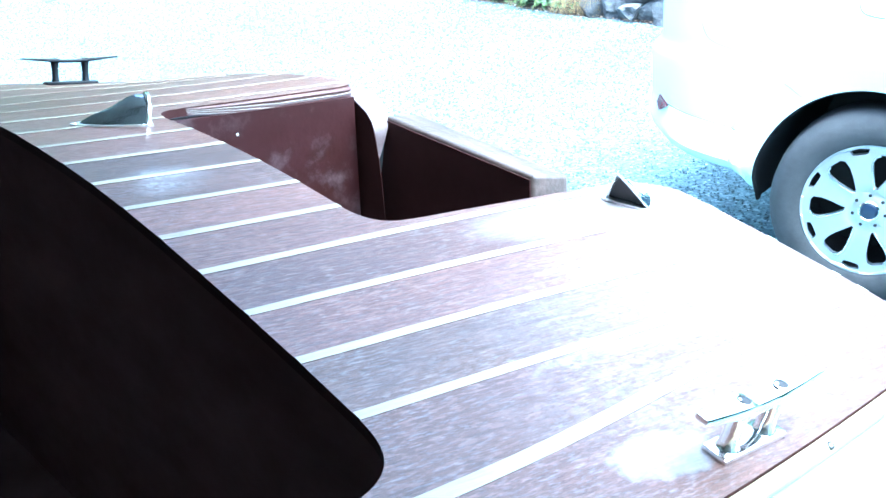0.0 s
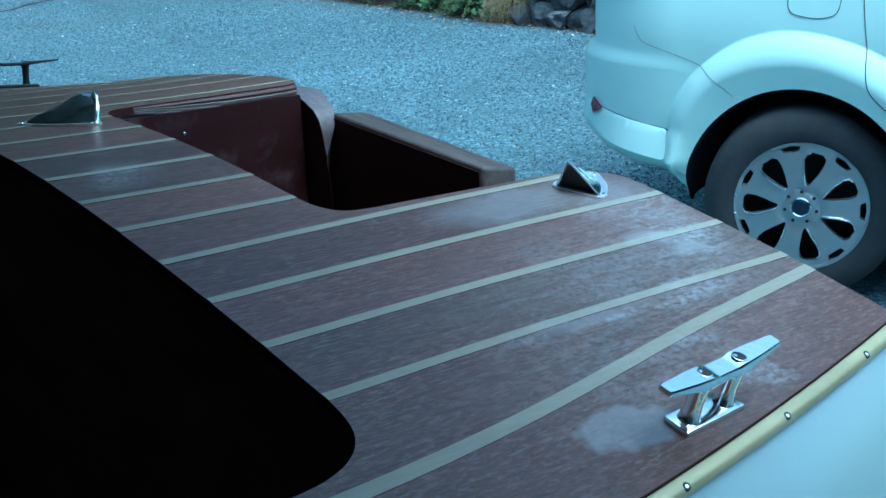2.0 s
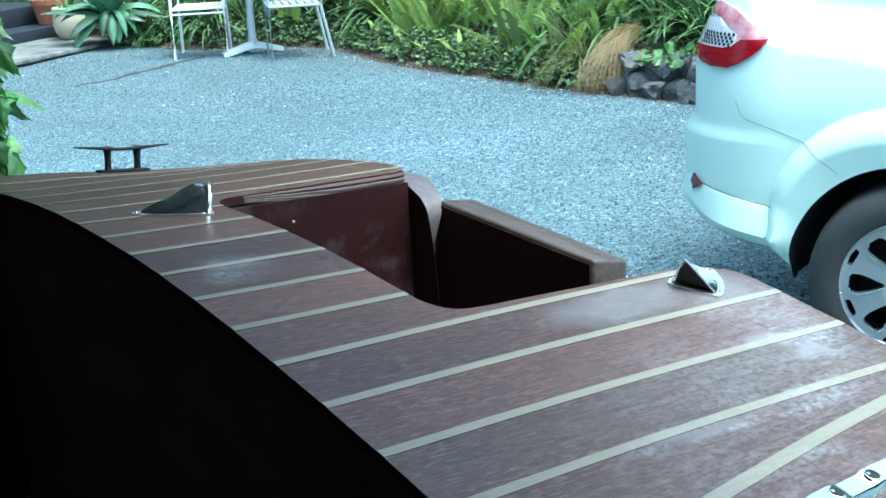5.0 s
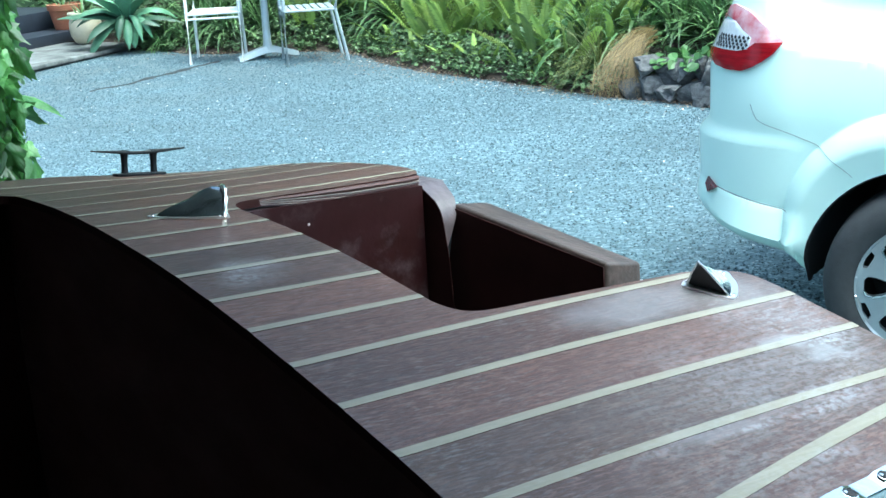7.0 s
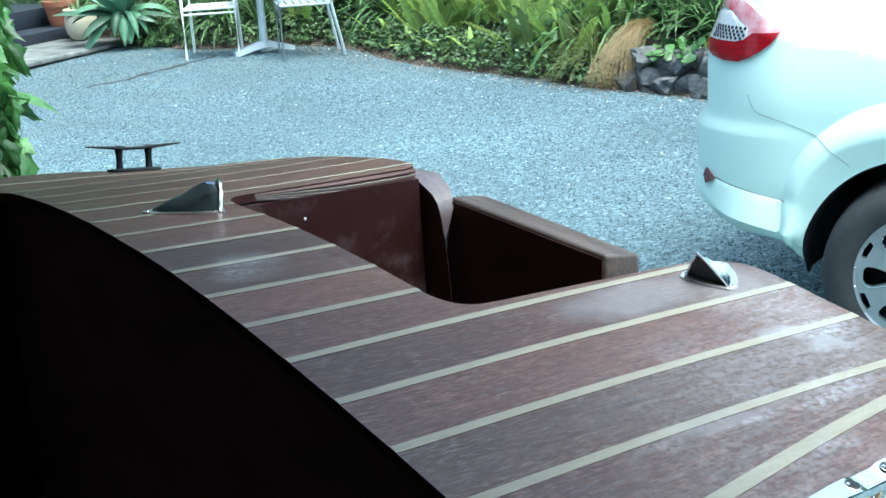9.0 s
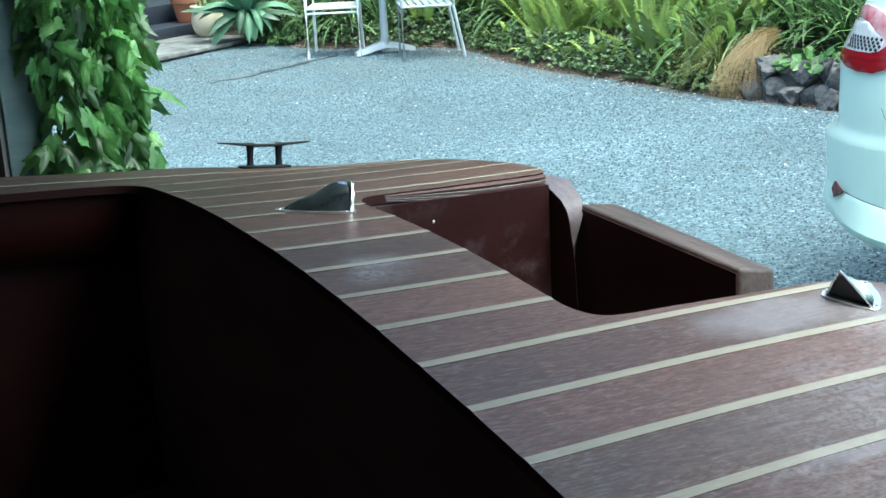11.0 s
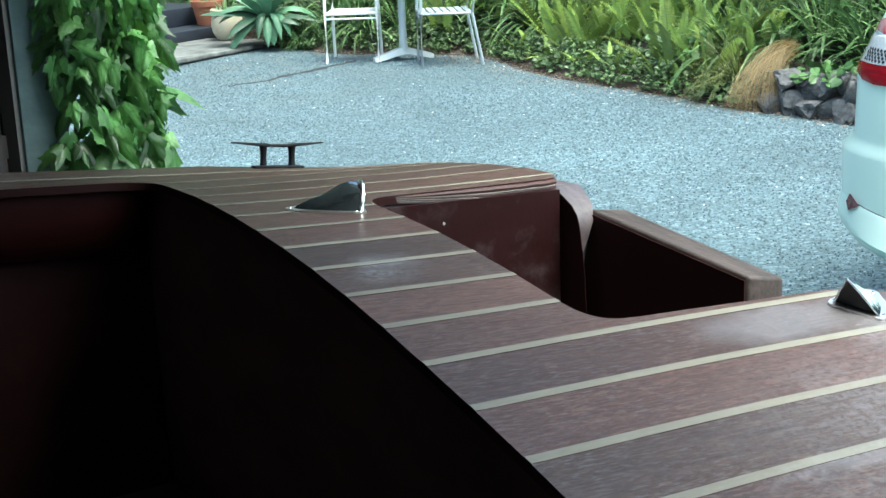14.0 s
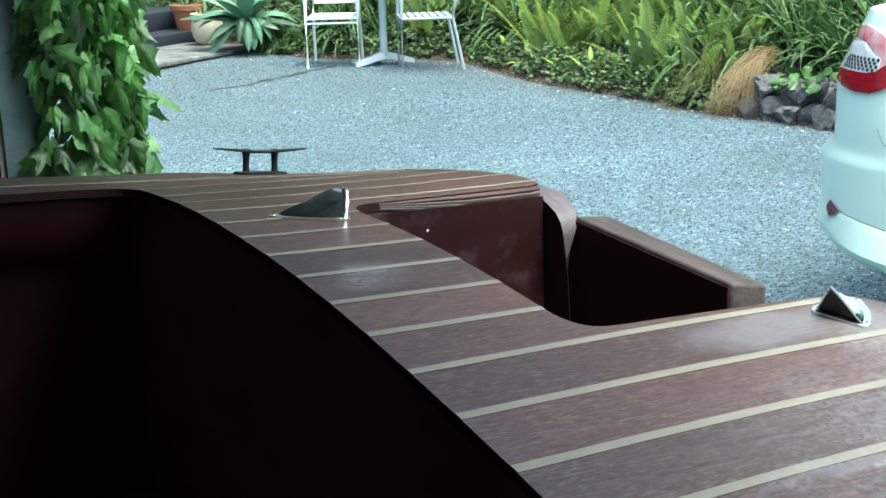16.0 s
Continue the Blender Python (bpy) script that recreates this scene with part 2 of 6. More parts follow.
# ---------- building helpers ----------
def part(name, bm, mat, parent=None, label="", smooth=True):
    """Links a bmesh (or a mesh) as one object under a thing or a part."""
    if isinstance(bm, bmesh.types.BMesh):
        me = bpy.data.meshes.new(name)
        bm.normal_update()
        bm.to_mesh(me)
        bm.free()
    else:
        me = bm
    if not me.materials:
        me.materials.append(mat)
    ob = new(name, me)
    if smooth:
        me.shade_smooth()
        me.set_sharp_from_angle(angle=radians(38))
    ob.parent = parent
    if label:
        ob["label"] = label
    return ob


def thing(name, label, category, at=(0, 0, 0), rz=0.0, group="", kind=""):
    ob = new(name)
    ob.matrix_basis = pose(*at, 0, 0, rz)
    ob.empty_display_size = 0.1
    return tagged(ob, label, category, group, kind)


def box(x0, y0, z0, x1, y1, z1, bevel=0.0, seg=2, bm=None):
    b = bmesh.new()
    bmesh.ops.create_cube(b, size=1)
    bmesh.ops.scale(b, vec=(x1 - x0, y1 - y0, z1 - z0), verts=b.verts)
    bmesh.ops.translate(b, vec=((x0 + x1) / 2, (y0 + y1) / 2, (z0 + z1) / 2), verts=b.verts)
    if bevel:
        bmesh.ops.bevel(b, geom=b.edges[:], offset=bevel, segments=seg, profile=0.5, affect="EDGES")
    if bm is None:
        return b
    me = bpy.data.meshes.new("tmp")
    b.to_mesh(me)
    b.free()
    bm.from_mesh(me)
    bpy.data.meshes.remove(me)
    return bm


def tube(points, radius, sides=10, closed=False, caps=True):
    """A round bar along a polyline; radius may be a list."""
    bm = bmesh.new()
    pts = [Vector(p) for p in points]
    rad = radius if isinstance(radius, (list, tuple)) else [radius] * len(pts)
    rings = []
    up = Vector((0, 0, 1))
    for i, p in enumerate(pts):
        a = pts[i - 1] if i or closed else p
        c = pts[(i + 1) % len(pts)] if i + 1 < len(pts) or closed else p
        d = (c - a).normalized()
        s = d.cross(up)
        if s.length < 1e-3:
            s = d.cross(Vector((0, 1, 0)))
        s.normalize()
        u = s.cross(d)
        rings.append([bm.verts.new(p + (s * math.cos(2 * math.pi * k / sides) + u * math.sin(2 * math.pi * k / sides)) * rad[i]) for k in range(sides)])
    for i in range(len(rings) - (0 if closed else 1)):
        r, q = rings[i], rings[(i + 1) % len(rings)]
        for k in range(sides):
            bm.faces.new((r[k], r[(k + 1) % sides], q[(k + 1) % sides], q[k]))
    if caps and not closed:
        bm.faces.new(rings[0][::-1]), bm.faces.new(rings[-1])
    bmesh.ops.recalc_face_normals(bm, faces=bm.faces)
    return bm


def lathe(profile, sides=32, at=(0, 0, 0)):
    """A turned body from (radius, height) pairs."""
    bm = bmesh.new()
    rings = []
    for r, z in profile:
        if r < 1e-5:
            rings.append([bm.verts.new((at[0], at[1], at[2] + z))])
        else:
            rings.append([bm.verts.new((at[0] + r * math.cos(2 * math.pi * k / sides), at[1] + r * math.sin(2 * math.pi * k / sides), at[2] + z)) for k in range(sides)])
    for a, b in zip(rings, rings[1:]):
        for k in range(sides):
            j = (k + 1) % sides
            if len(a) == 1 and len(b) == 1:
                continue
            if len(a) == 1:
                bm.faces.new((a[0], b[j], b[k]))
            elif len(b) == 1:
                bm.faces.new((a[k], a[j], b[0]))
            else:
                bm.faces.new((a[k], a[j], b[j], b[k]))
    bmesh.ops.recalc_face_normals(bm, faces=bm.faces)
    return bm


def grid_surface(rows, close_u=False):
    """A skin over a grid of points."""
    bm = bmesh.new()
    vs = [[bm.verts.new(p) for p in r] for r in rows]
    for a, b in zip(vs, vs[1:]):
        m = len(a)
        for k in range(m if close_u else m - 1):
            bm.faces.new((a[k], a[(k + 1) % m], b[(k + 1) % m], b[k]))
    return bm


def inside(p, loop):
    c, n = False, len(loop)
    for i in range(n):
        (x0, y0), (x1, y1) = loop[i - 1], loop[i]
        if (y0 > p[1]) != (y1 > p[1]) and p[0] < (x1 - x0) * (p[1] - y0) / (y1 - y0) + x0:
            c = not c
    return c


def sheets(outer, holes, lines, step, key):
    """Triangulates a flat region with holes, cut along lines, and sorts its triangles by key(x, y) of their middles."""
    from mathutils.geometry import delaunay_2d_cdt
    pts, edges = [], []

    def run(loop, closed):
        k = len(pts)
        pts.extend(Vector(p) for p in loop)
        edges.extend((k + i, k + (i + 1) % len(loop)) for i in range(len(loop) - (0 if closed else 1)))

    for loop in (outer, *holes):
        run(loop, True)
    for line in lines:
        run(line, False)
    xs, ys = [p[0] for p in outer], [p[1] for p in outer]
    sx, sy = step if isinstance(step, tuple) else (step, step)
    for i in range(int((max(xs) - min(xs)) / sx) + 1):
        for j in range(int((max(ys) - min(ys)) / sy) + 1):
            pts.append(Vector((min(xs) + (i + 0.53) * sx, min(ys) + (j + 0.47) * sy)))
    v, _, f, *_ = delaunay_2d_cdt(pts, edges, [], 0, 1e-6)
    groups = {}
    for t in f:
        c = ((v[t[0]][0] + v[t[1]][0] + v[t[2]][0]) / 3, (v[t[0]][1] + v[t[1]][1] + v[t[2]][1]) / 3)
        if inside(c, outer) and not any(inside(c, h) for h in holes):
            groups.setdefault(key(*c), []).append(t)
    return v, groups


def slab(v, tris, top, bottom, side=0):
    """A solid between two mappings of flat triangles; its rim takes the material slot side."""
    bm = bmesh.new()
    a, b, used = {}, {}, {}
    for t in tris:
        for i in t:
            if i not in a:
                a[i], b[i] = bm.verts.new(top(*v[i])), bm.verts.new(bottom(*v[i]))
    for t in tris:
        try:
            bm.faces.new([a[i] for i in t])
            bm.faces.new([b[i] for i in reversed(t)])
        except ValueError:
            continue
        for k in range(3):
            e = (t[k], t[(k + 1) % 3])
            used[e] = 1
    for (i, j) in used:
        if (j, i) not in used:
            bm.faces.new((a[j], a[i], b[i], b[j])).material_index = side
    bmesh.ops.recalc_face_normals(bm, faces=bm.faces)
    return bm


# ---------- the boat ----------
def deck_z(x, y):
    yy = max(y, -0.6)
    far = max(0.0, -x - 0.45)
    lift = 0.16 * far * far * (1 + 0.3 * min(1.0, max(0.0, -y) / 0.37)) * min(1.0, max(0.0, (0.22 - y) / 0.26))
    return lift + 1.1654 - 0.0628 * x - 0.1515 * x * x - 0.0607 * yy + 0.0228 * yy * yy + 0.05 * (yy - y)


def half_beam(y):
    return 0.8105 - 0.125 * y - 0.07 * y * y


def margin(y, sg=1):
    return half_beam(y) - 0.117 + 0.03 * max(y, -1.2) + (0.024 * min(1.0, max(0.0, -y / 0.3)) if sg < 0 else -0.0155 * math.exp(-(((y - 0.2) / 0.26) ** 2)))


PLANK, SEAM0, SEAM = 0.0933, 2.399, 0.0058


def seam_half(s):
    """The outermost seams on the far side are narrower."""
    return SEAM if s > -0.35 else 0.0040


SEAMS = [-(i - SEAM0) * PLANK for i in range(-4, 10)]



def seam_x(s, y):
    """The seams bow slightly towards the middle of the boat abreast of the well."""
    return s - math.copysign(0.009 * min(1.0, (s / 0.3) ** 2), s) * max(0.0, math.sin(math.pi * (y + 0.23) / 0.66)) * (-0.23 < y < 0.43)


def eased(pts, closed=False, longest=0.09, n=3):
    """The same line with extra points on a smooth curve wherever the corners stand close together."""
    out, m = [], len(pts)
    at = (lambda i: Vector(pts[i % m])) if closed else (lambda i: Vector(pts[min(max(i, 0), m - 1)]))
    for i in range(m if closed else m - 1):
        a, b, c, d = at(i - 1), at(i), at(i + 1), at(i + 2)
        out.append(tuple(b))
        if (c - b).length < longest:
            ta = (c - a) * (c - b).length / max((c - a).length, 1e-6)
            tb = (d - b) * (c - b).length / max((d - b).length, 1e-6)
            for k in range(1, n):
                t = k / n
                out.append(tuple(b * (2 * t ** 3 - 3 * t * t + 1) + ta * (t ** 3 - 2 * t * t + t) + c * (3 * t * t - 2 * t ** 3) + tb * (t ** 3 - t * t)))
    return out if closed else out + [tuple(pts[-1])]


boat = thing("wooden_motorboat", "varnished mahogany runabout with pale ash deck seams and open stern well", "boat")
side_ys = [0.442 - 0.05 * i for i in range(97)]
side_ys = [y for y in side_ys if y > -4.3]
near_side = [(half_beam(y), y) for y in reversed(side_ys)]
far_side = [(-half_beam(y), y) for y in side_ys if y < 0.15]
aft_near = [(0.60, 0.435), (0.50, 0.430), (0.41, 0.428), (0.361, 0.426), (0.334, 0.415), (0.314, 0.387), (0.302, 0.348)]
well_loop = [(0.294, 0.22), (0.289, 0.11), (0.286, 0.042), (0.276, 0.018), (0.252, 0.004), (0.224, 0.0), (0.1, 0.0), (0.0, 0.0), (-0.1, 0.0), (-0.224, 0.0), (-0.252, 0.004), (-0.276, 0.018), (-0.286, 0.042), (-0.289, 0.11), (-0.292, 0.22), (-0.295, 0.335)]
aft_far = [(-0.302, 0.356), (-0.325, 0.371), (-0.36, 0.379), (-0.43, 0.379), (-0.52, 0.365), (-0.60, 0.343), (-0.68, 0.305), (-0.735, 0.26), (-0.77, 0.21)]
OUTLINE = near_side + eased(aft_near) + eased(well_loop) + eased(aft_far) + far_side
cock_half = [(0.0, -0.222), (0.15, -0.227), (0.3, -0.231), (0.45, -0.232), (0.585, -0.231), (0.62, -0.232), (0.648, -0.239), (0.668, -0.254), (0.683, -0.278), (0.692, -0.31), (0.696, -0.36), (0.702, -0.6), (0.702, -1.0), (0.69, -1.55), (0.67, -1.66), (0.6, -1.74), (0.3, -1.76)]
cock_far = [(-0.3, -1.76), (-0.55, -1.74), (-0.61, -1.66), (-0.63, -1.55), (-0.648, -1.0), (-0.654, -0.6), (-0.658, -0.38), (-0.66, -0.30), (-0.657, -0.255), (-0.648, -0.226), (-0.63, -0.206), (-0.60, -0.197), (-0.56, -0.195), (-0.45, -0.199), (-0.3, -0.209), (-0.15, -0.217)]
COCKPIT = eased(cock_half + cock_far, True, 0.07)


def strip_of(x, y):
    aft = "aft" if y > -0.9 else "fore"
    side = 0 if abs(x) < 0.29 or y < -1.7 or y > -0.2 else (1 if x > 0 else 2)
    m = margin(y, x)
    if abs(x) > m + 0.008:
        return ("board", aft, x > 0, 0)
    if abs(x) > m - 0.008:
        return ("edge", aft, x > 0, 0)
    for i, s in enumerate(SEAMS):
        if abs(x - seam_x(s, y)) < seam_half(s):
            return ("inlay", aft, i, side if y > 0 else 0)
    return ("plank", aft, sum(x > seam_x(s, y) for s in SEAMS), 0)


lines = []
for s in SEAMS:
    for d in (-seam_half(s), seam_half(s)):
        ys = [y for y in (0.5 - 0.04 * k for k in range(122)) if y > -4.3 and abs(s) < margin(y) + 0.01 or y > 0.3]
        lines.append([(seam_x(s, y) + d, y) for y in ys])
for sg in (1, -1):
    for d in (-0.008, 0.008):
        lines.append([(sg * (margin(y, sg) + d), y) for y in (0.46 - 0.05 * k for k in range(94)) if margin(y) > 0.05])
lines.append([(-0.95, -0.9), (0.95, -0.9)])
def pieces(tris):
    """Splits triangles into joined pieces."""
    root = {}

    def find(i):
        while root[i] != i:
            i = root[i]
        return i

    for t in tris:
        for i in t:
            root.setdefault(i, i)
        a, b, c = (find(i) for i in t)
        root[b] = a
        root[find(c)] = a
    out = {}
    for t in tris:
        out.setdefault(find(t[0]), []).append(t)
    return [p for p in out.values() if len(p) > 1]


V, GROUPS = sheets(OUTLINE, [COCKPIT], lines, 0.043, strip_of)
for k in sorted(GROUPS, key=str):
    kind_of = k[0]
    rise = 0.0006 if kind_of in ("inlay", "edge") else 0.0
    nm, mat = {"board": ("covering_board", MAHOGANY), "edge": ("margin_inlay", ASH), "inlay": ("seam_inlay", ASH), "plank": ("deck_plank", MAHOGANY)}[kind_of]
    for piece in pieces(GROUPS[k]):
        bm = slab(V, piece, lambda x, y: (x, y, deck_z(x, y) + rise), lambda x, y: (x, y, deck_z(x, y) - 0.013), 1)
        # plank rims take near-black to paint the shade at the openings
        part(nm, bm, mat, boat, smooth=False).data.materials.append(RECESS_SHADE)

# laminated edge along the far side of the stern well
for dz, half, mat, out in ((-0.0062, 0.0040, EDGE, 0.0035), (-0.0118, 0.0011, PLY, 0.0042), (-0.0150, 0.0018, EDGE, 0.0030), (-0.0181, 0.0010, PLY, 0.0037), (-0.0212, 0.0018, EDGE, 0.0028), (-0.0242, 0.0009, PLY, 0.0034), (-0.0282, 0.0028, LACQUER, 0.0020)):
    ring = []
    for x, y in ((-0.2885, 0.06), (-0.2892, 0.09), (-0.2897, 0.125), (-0.2905, 0.16), (-0.292, 0.22), (-0.2935, 0.28), (-0.295, 0.335), (-0.302, 0.357)):
        thin = min(1.0, 0.35 + 0.65 * (y - 0.06) / 0.16)
        z, h = deck_z(x, y) - 0.002 + (dz + 0.002) * thin, half * thin
        o = out * min(1.0, (y - 0.045) / 0.08)
        ring.append([(x - 0.02, y, z - h), (x + o, y, z - h), (x + o + h * 0.5, y, z), (x + o, y, z + h), (x - 0.02, y, z + h)])
    bm = grid_surface(ring, True)
    bm.faces.new([bm.verts[:][k] for k in range(5)])
    bm.verts.ensure_lookup_table()
    bm.faces.new([bm.verts[:][-5 + k] for k in range(5)])
    bmesh.ops.recalc_face_normals(bm, faces=bm.faces)
    part("edge_lamination", bm, mat, boat, "layered ply edge under the deck")


def wall_panel(points, depth, name, mat, label=""):
    """A vertical board hanging from a plan polyline, with thickness to its left."""
    bm = bmesh.new()
    cols = []
    pts = [Vector((p[0], p[1], 0)) for p in points]
    for i, p in enumerate(pts):
        d = (pts[min(i + 1, len(pts) - 1)] - pts[max(i - 1, 0)]).normalized()
        nrm = Vector((-d.y, d.x, 0)) * 0.014
        top = deck_z(p.x, p.y) - 0.0165
        q = p + nrm
        cols.append([(p.x, p.y, depth), (p.x, p.y, top), (q.x, q.y, top), (q.x, q.y, depth)])
    bm = grid_surface(cols, True)
    bmesh.ops.recalc_face_normals(bm, faces=bm.faces)
    return part(name, bm, mat, boat, label)


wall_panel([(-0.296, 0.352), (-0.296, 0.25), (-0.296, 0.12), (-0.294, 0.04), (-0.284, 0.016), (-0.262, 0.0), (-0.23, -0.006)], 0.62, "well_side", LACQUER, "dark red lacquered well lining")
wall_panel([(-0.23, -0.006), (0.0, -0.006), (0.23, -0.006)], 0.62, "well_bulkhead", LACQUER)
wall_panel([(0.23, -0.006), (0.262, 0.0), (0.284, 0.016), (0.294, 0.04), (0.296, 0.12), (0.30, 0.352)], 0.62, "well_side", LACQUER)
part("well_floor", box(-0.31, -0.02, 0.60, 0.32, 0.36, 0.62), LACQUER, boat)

# transom with a round-shouldered cut-out
zt = lambda x: deck_z(x, 0.38) - 0.0175
shoulder = [(-0.30, zt(-0.30)), (-0.274, 1.121), (-0.256, 1.113), (-0.246, 1.103), (-0.237, 1.088), (-0.2345, 1.066), (-0.234, 1.03), (-0.228, 0.95), (-0.208, 0.89), (0.21, 0.89), (0.224, 0.94), (0.226, 1.03), (0.235, 1.065), (0.25, 1.08), (0.27, 1.09), (0.30, zt(0.30))]
plan = [(-0.75, 0.62), (-0.765, zt(-0.765))] + [(-0.7 + 0.1 * i, zt(-0.7 + 0.1 * i)) for i in range(4)] + shoulder + [(0.4 + 0.1 * i, zt(0.4 + 0.1 * i)) for i in range(4)] + [(0.745, zt(0.745)), (0.74, 0.62), (0.4, 0.5), (0.0, 0.46), (-0.4, 0.52)]
TV, TG = sheets(plan[::-1], [], [], 0.06, lambda x, z: 0)
part("transom", slab(TV, TG[0], lambda x, z: (x, 0.358, z), lambda x, z: (x, 0.3583 + 0.0305 * min(1.7, max(0.0, (z - 1.03) / 0.067)) if x < 0 else 0.414, z)), BARE, boat, "bare mahogany transom with a cut-out for an outboard")
# dark sheet over the transom's inner face, painting the shade there
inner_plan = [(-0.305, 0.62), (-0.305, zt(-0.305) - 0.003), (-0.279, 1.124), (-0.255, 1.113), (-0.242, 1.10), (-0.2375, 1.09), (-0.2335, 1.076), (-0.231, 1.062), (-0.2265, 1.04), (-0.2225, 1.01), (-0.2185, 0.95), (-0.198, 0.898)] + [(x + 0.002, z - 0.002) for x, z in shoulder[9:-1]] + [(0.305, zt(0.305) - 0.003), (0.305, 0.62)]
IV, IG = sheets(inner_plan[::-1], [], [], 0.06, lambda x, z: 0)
part("transom_shade_sheet", slab(IV, IG[0], lambda x, z: (x, 0.3568, z), lambda x, z: (x, 0.3576, z)), RECESS_SHADE, boat, "sheet on the transom's inner face, near-black for its shade")
pad = box(-0.249, 0.390, 0.80, 0.112, 0.458, 1.092, 0.006, 3)
for v in pad.verts:
    v.co.z += (0.458 - v.co.y) * (0.19 + 0.16 * v.co.x) * (v.co.z > 0.95) - 0.085 * (v.co.x + 0.214) * (v.co.z > 0.95)
    v.co.y += 0.02 * (1.05 - v.co.z) * (v.co.z > 0.9)
part("motor_pad", pad, WEATHERED, boat, "thick mahogany outboard mounting block")
# dark sheet on the block's front, painting the well's shade
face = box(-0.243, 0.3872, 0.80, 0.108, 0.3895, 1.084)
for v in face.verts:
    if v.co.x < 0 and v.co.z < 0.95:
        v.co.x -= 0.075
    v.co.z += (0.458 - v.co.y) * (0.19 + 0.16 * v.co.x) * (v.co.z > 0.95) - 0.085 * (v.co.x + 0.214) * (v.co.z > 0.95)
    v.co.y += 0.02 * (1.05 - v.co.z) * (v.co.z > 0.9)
part("pad_shade_sheet", face, RECESS_SHADE, boat, "sheet on the mounting block's face, near-black for the well's shade")
part("pad_bracket", box(-0.20, 0.376, 0.5, 0.09, 0.44, 0.81), BARE, boat)

part("screw", lathe([(0.0, 0.0010), (0.0017, 0.0008), (0.0024, 0.0)], 12), NICKEL, boat).matrix_basis = Matrix.Translation((-0.2818, 0.138, 1.1125)) @ Matrix.Rotation(radians(90), 4, "Y")

# hull: tumblehome topsides, chine, bottom
hull_rows = []
for i in range(60):
    y = 0.412 - 0.08 * i
    if y < -4.25:
        break
    hb, z0 = half_beam(y), deck_z(half_beam(y), y)
    z0b = deck_z(-half_beam(y), y)
    k = max(0.0, 1 - max(0, -y - 1.2) / 3.0)
    row = []
    for s, zz in ((1, z0), (-1, z0b)):
        col = [(s * (hb - 0.004), y, zz - 0.012), (s * (hb + 0.035 * k), y, zz - 0.05), (s * (hb + 0.075 * k), y, zz - 0.10), (s * (hb + 0.11 * k), y, zz - 0.18), (s * (hb + 0.115 * k), y, zz - 0.30), (s * (hb + 0.06 * k), y, zz - 0.47), (s * hb * 0.93, y, zz - 0.62), (s * hb * 0.5, y, 0.445), (0, y, 0.405)]
        row.append(col)
    hull_rows.append(row[0] + row[1][-2::-1])
bm = grid_surface(hull_rows)
bm.faces.new([bm.verts[:][i] for i in range(17)])
bmesh.ops.recalc_face_normals(bm, faces=bm.faces)
part("hull", bm, HULL, boat, "pale grey painted hull with tumblehome sides")

# rub rails with screws
def rub_rail(sg):
    rings = []
    for i in range(90):
        y = (0.450 if sg > 0 else 0.17) - 0.05 * i
        if y < -4.2:
            break
        hb = half_beam(y)
        z = deck_z(sg * hb, y)
        prof = [(-0.002, -0.002), (0.002, 0.0008), (0.0075, 0.0), (0.0120, -0.0032), (0.0136, -0.0060), (0.0132, -0.0125), (0.010, -0.0170), (0.0, -0.018)]
        rings.append([(sg * (hb + a), y, z + b - 0.003) for a, b in prof])
    bm = grid_surface(rings, True)
    bm.faces.new([bm.verts[:][k] for k in range(8)])
    bmesh.ops.recalc_face_normals(bm, faces=bm.faces)
    rail = part("rub_rail", bm, BRASS, boat, "yellow rub rail with countersunk screws")
    for k in range(18):
        y = (0.338 if sg > 0 else 0.16) - 0.178 * k
        hb = half_beam(y)
        z = deck_z(sg * hb, y) - 0.009
        sc = lathe([(0.0, 0.0002), (0.0018, 0.0004), (0.0026, -0.0002), (0.003, -0.002)], 12)
        hole = lathe([(0.0, 0.0), (0.0040, 0.0002), (0.0044, -0.002)], 14)
        for b, mat, nm in ((hole, SHADE, "screw_hole"), (sc, CHROME, "screw")):
            m = Matrix.Translation((sg * (hb + 0.0124), y, z + 0.0030)) @ Matrix.Rotation(sg * radians(42), 4, "Y")
            bmesh.ops.transform(b, matrix=m, verts=b.verts)
            part(nm, b, mat, rail)


rub_rail(1), rub_rail(-1)

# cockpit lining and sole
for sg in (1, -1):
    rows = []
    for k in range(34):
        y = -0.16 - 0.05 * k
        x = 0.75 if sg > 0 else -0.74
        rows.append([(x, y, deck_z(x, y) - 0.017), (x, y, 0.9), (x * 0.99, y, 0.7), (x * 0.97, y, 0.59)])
    # side coloured near-black to paint the cockpit's shade
    part("cockpit_lining", grid_surface(rows), RECESS_SHADE, boat, "cockpit side coloured near-black for the shade inside")
    rows = []
    for k in range(34):
        y = -0.21 - 0.045 * k
        x = 0.728 if sg > 0 else -0.69
        z = deck_z(x, y)
        face = [(0.0, 0.017), (0.0, 0.045), (0.003, 0.07), (0.010, 0.095), (0.022, 0.118), (0.036, 0.13)]
        rows.append([(x + sg * (o - 0.009), y, z - h) for o, h in face] + [(x + sg * 0.036, y, z - 0.12), (x + sg * 0.015, y, z - 0.017)])
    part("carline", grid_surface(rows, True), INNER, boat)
part("cockpit_sole", box(-0.75, -1.86, 0.58, 0.75, -0.17, 0.60), BILGE, boat)
rows = []
for k in range(31):
    x = -0.78 + 0.052 * k
    z = deck_z(x, -0.19) - 0.0165
    rows.append([(x, -0.185, 0.5), (x, -0.185, z), (x, -0.17, z), (x, -0.17, 0.5)])
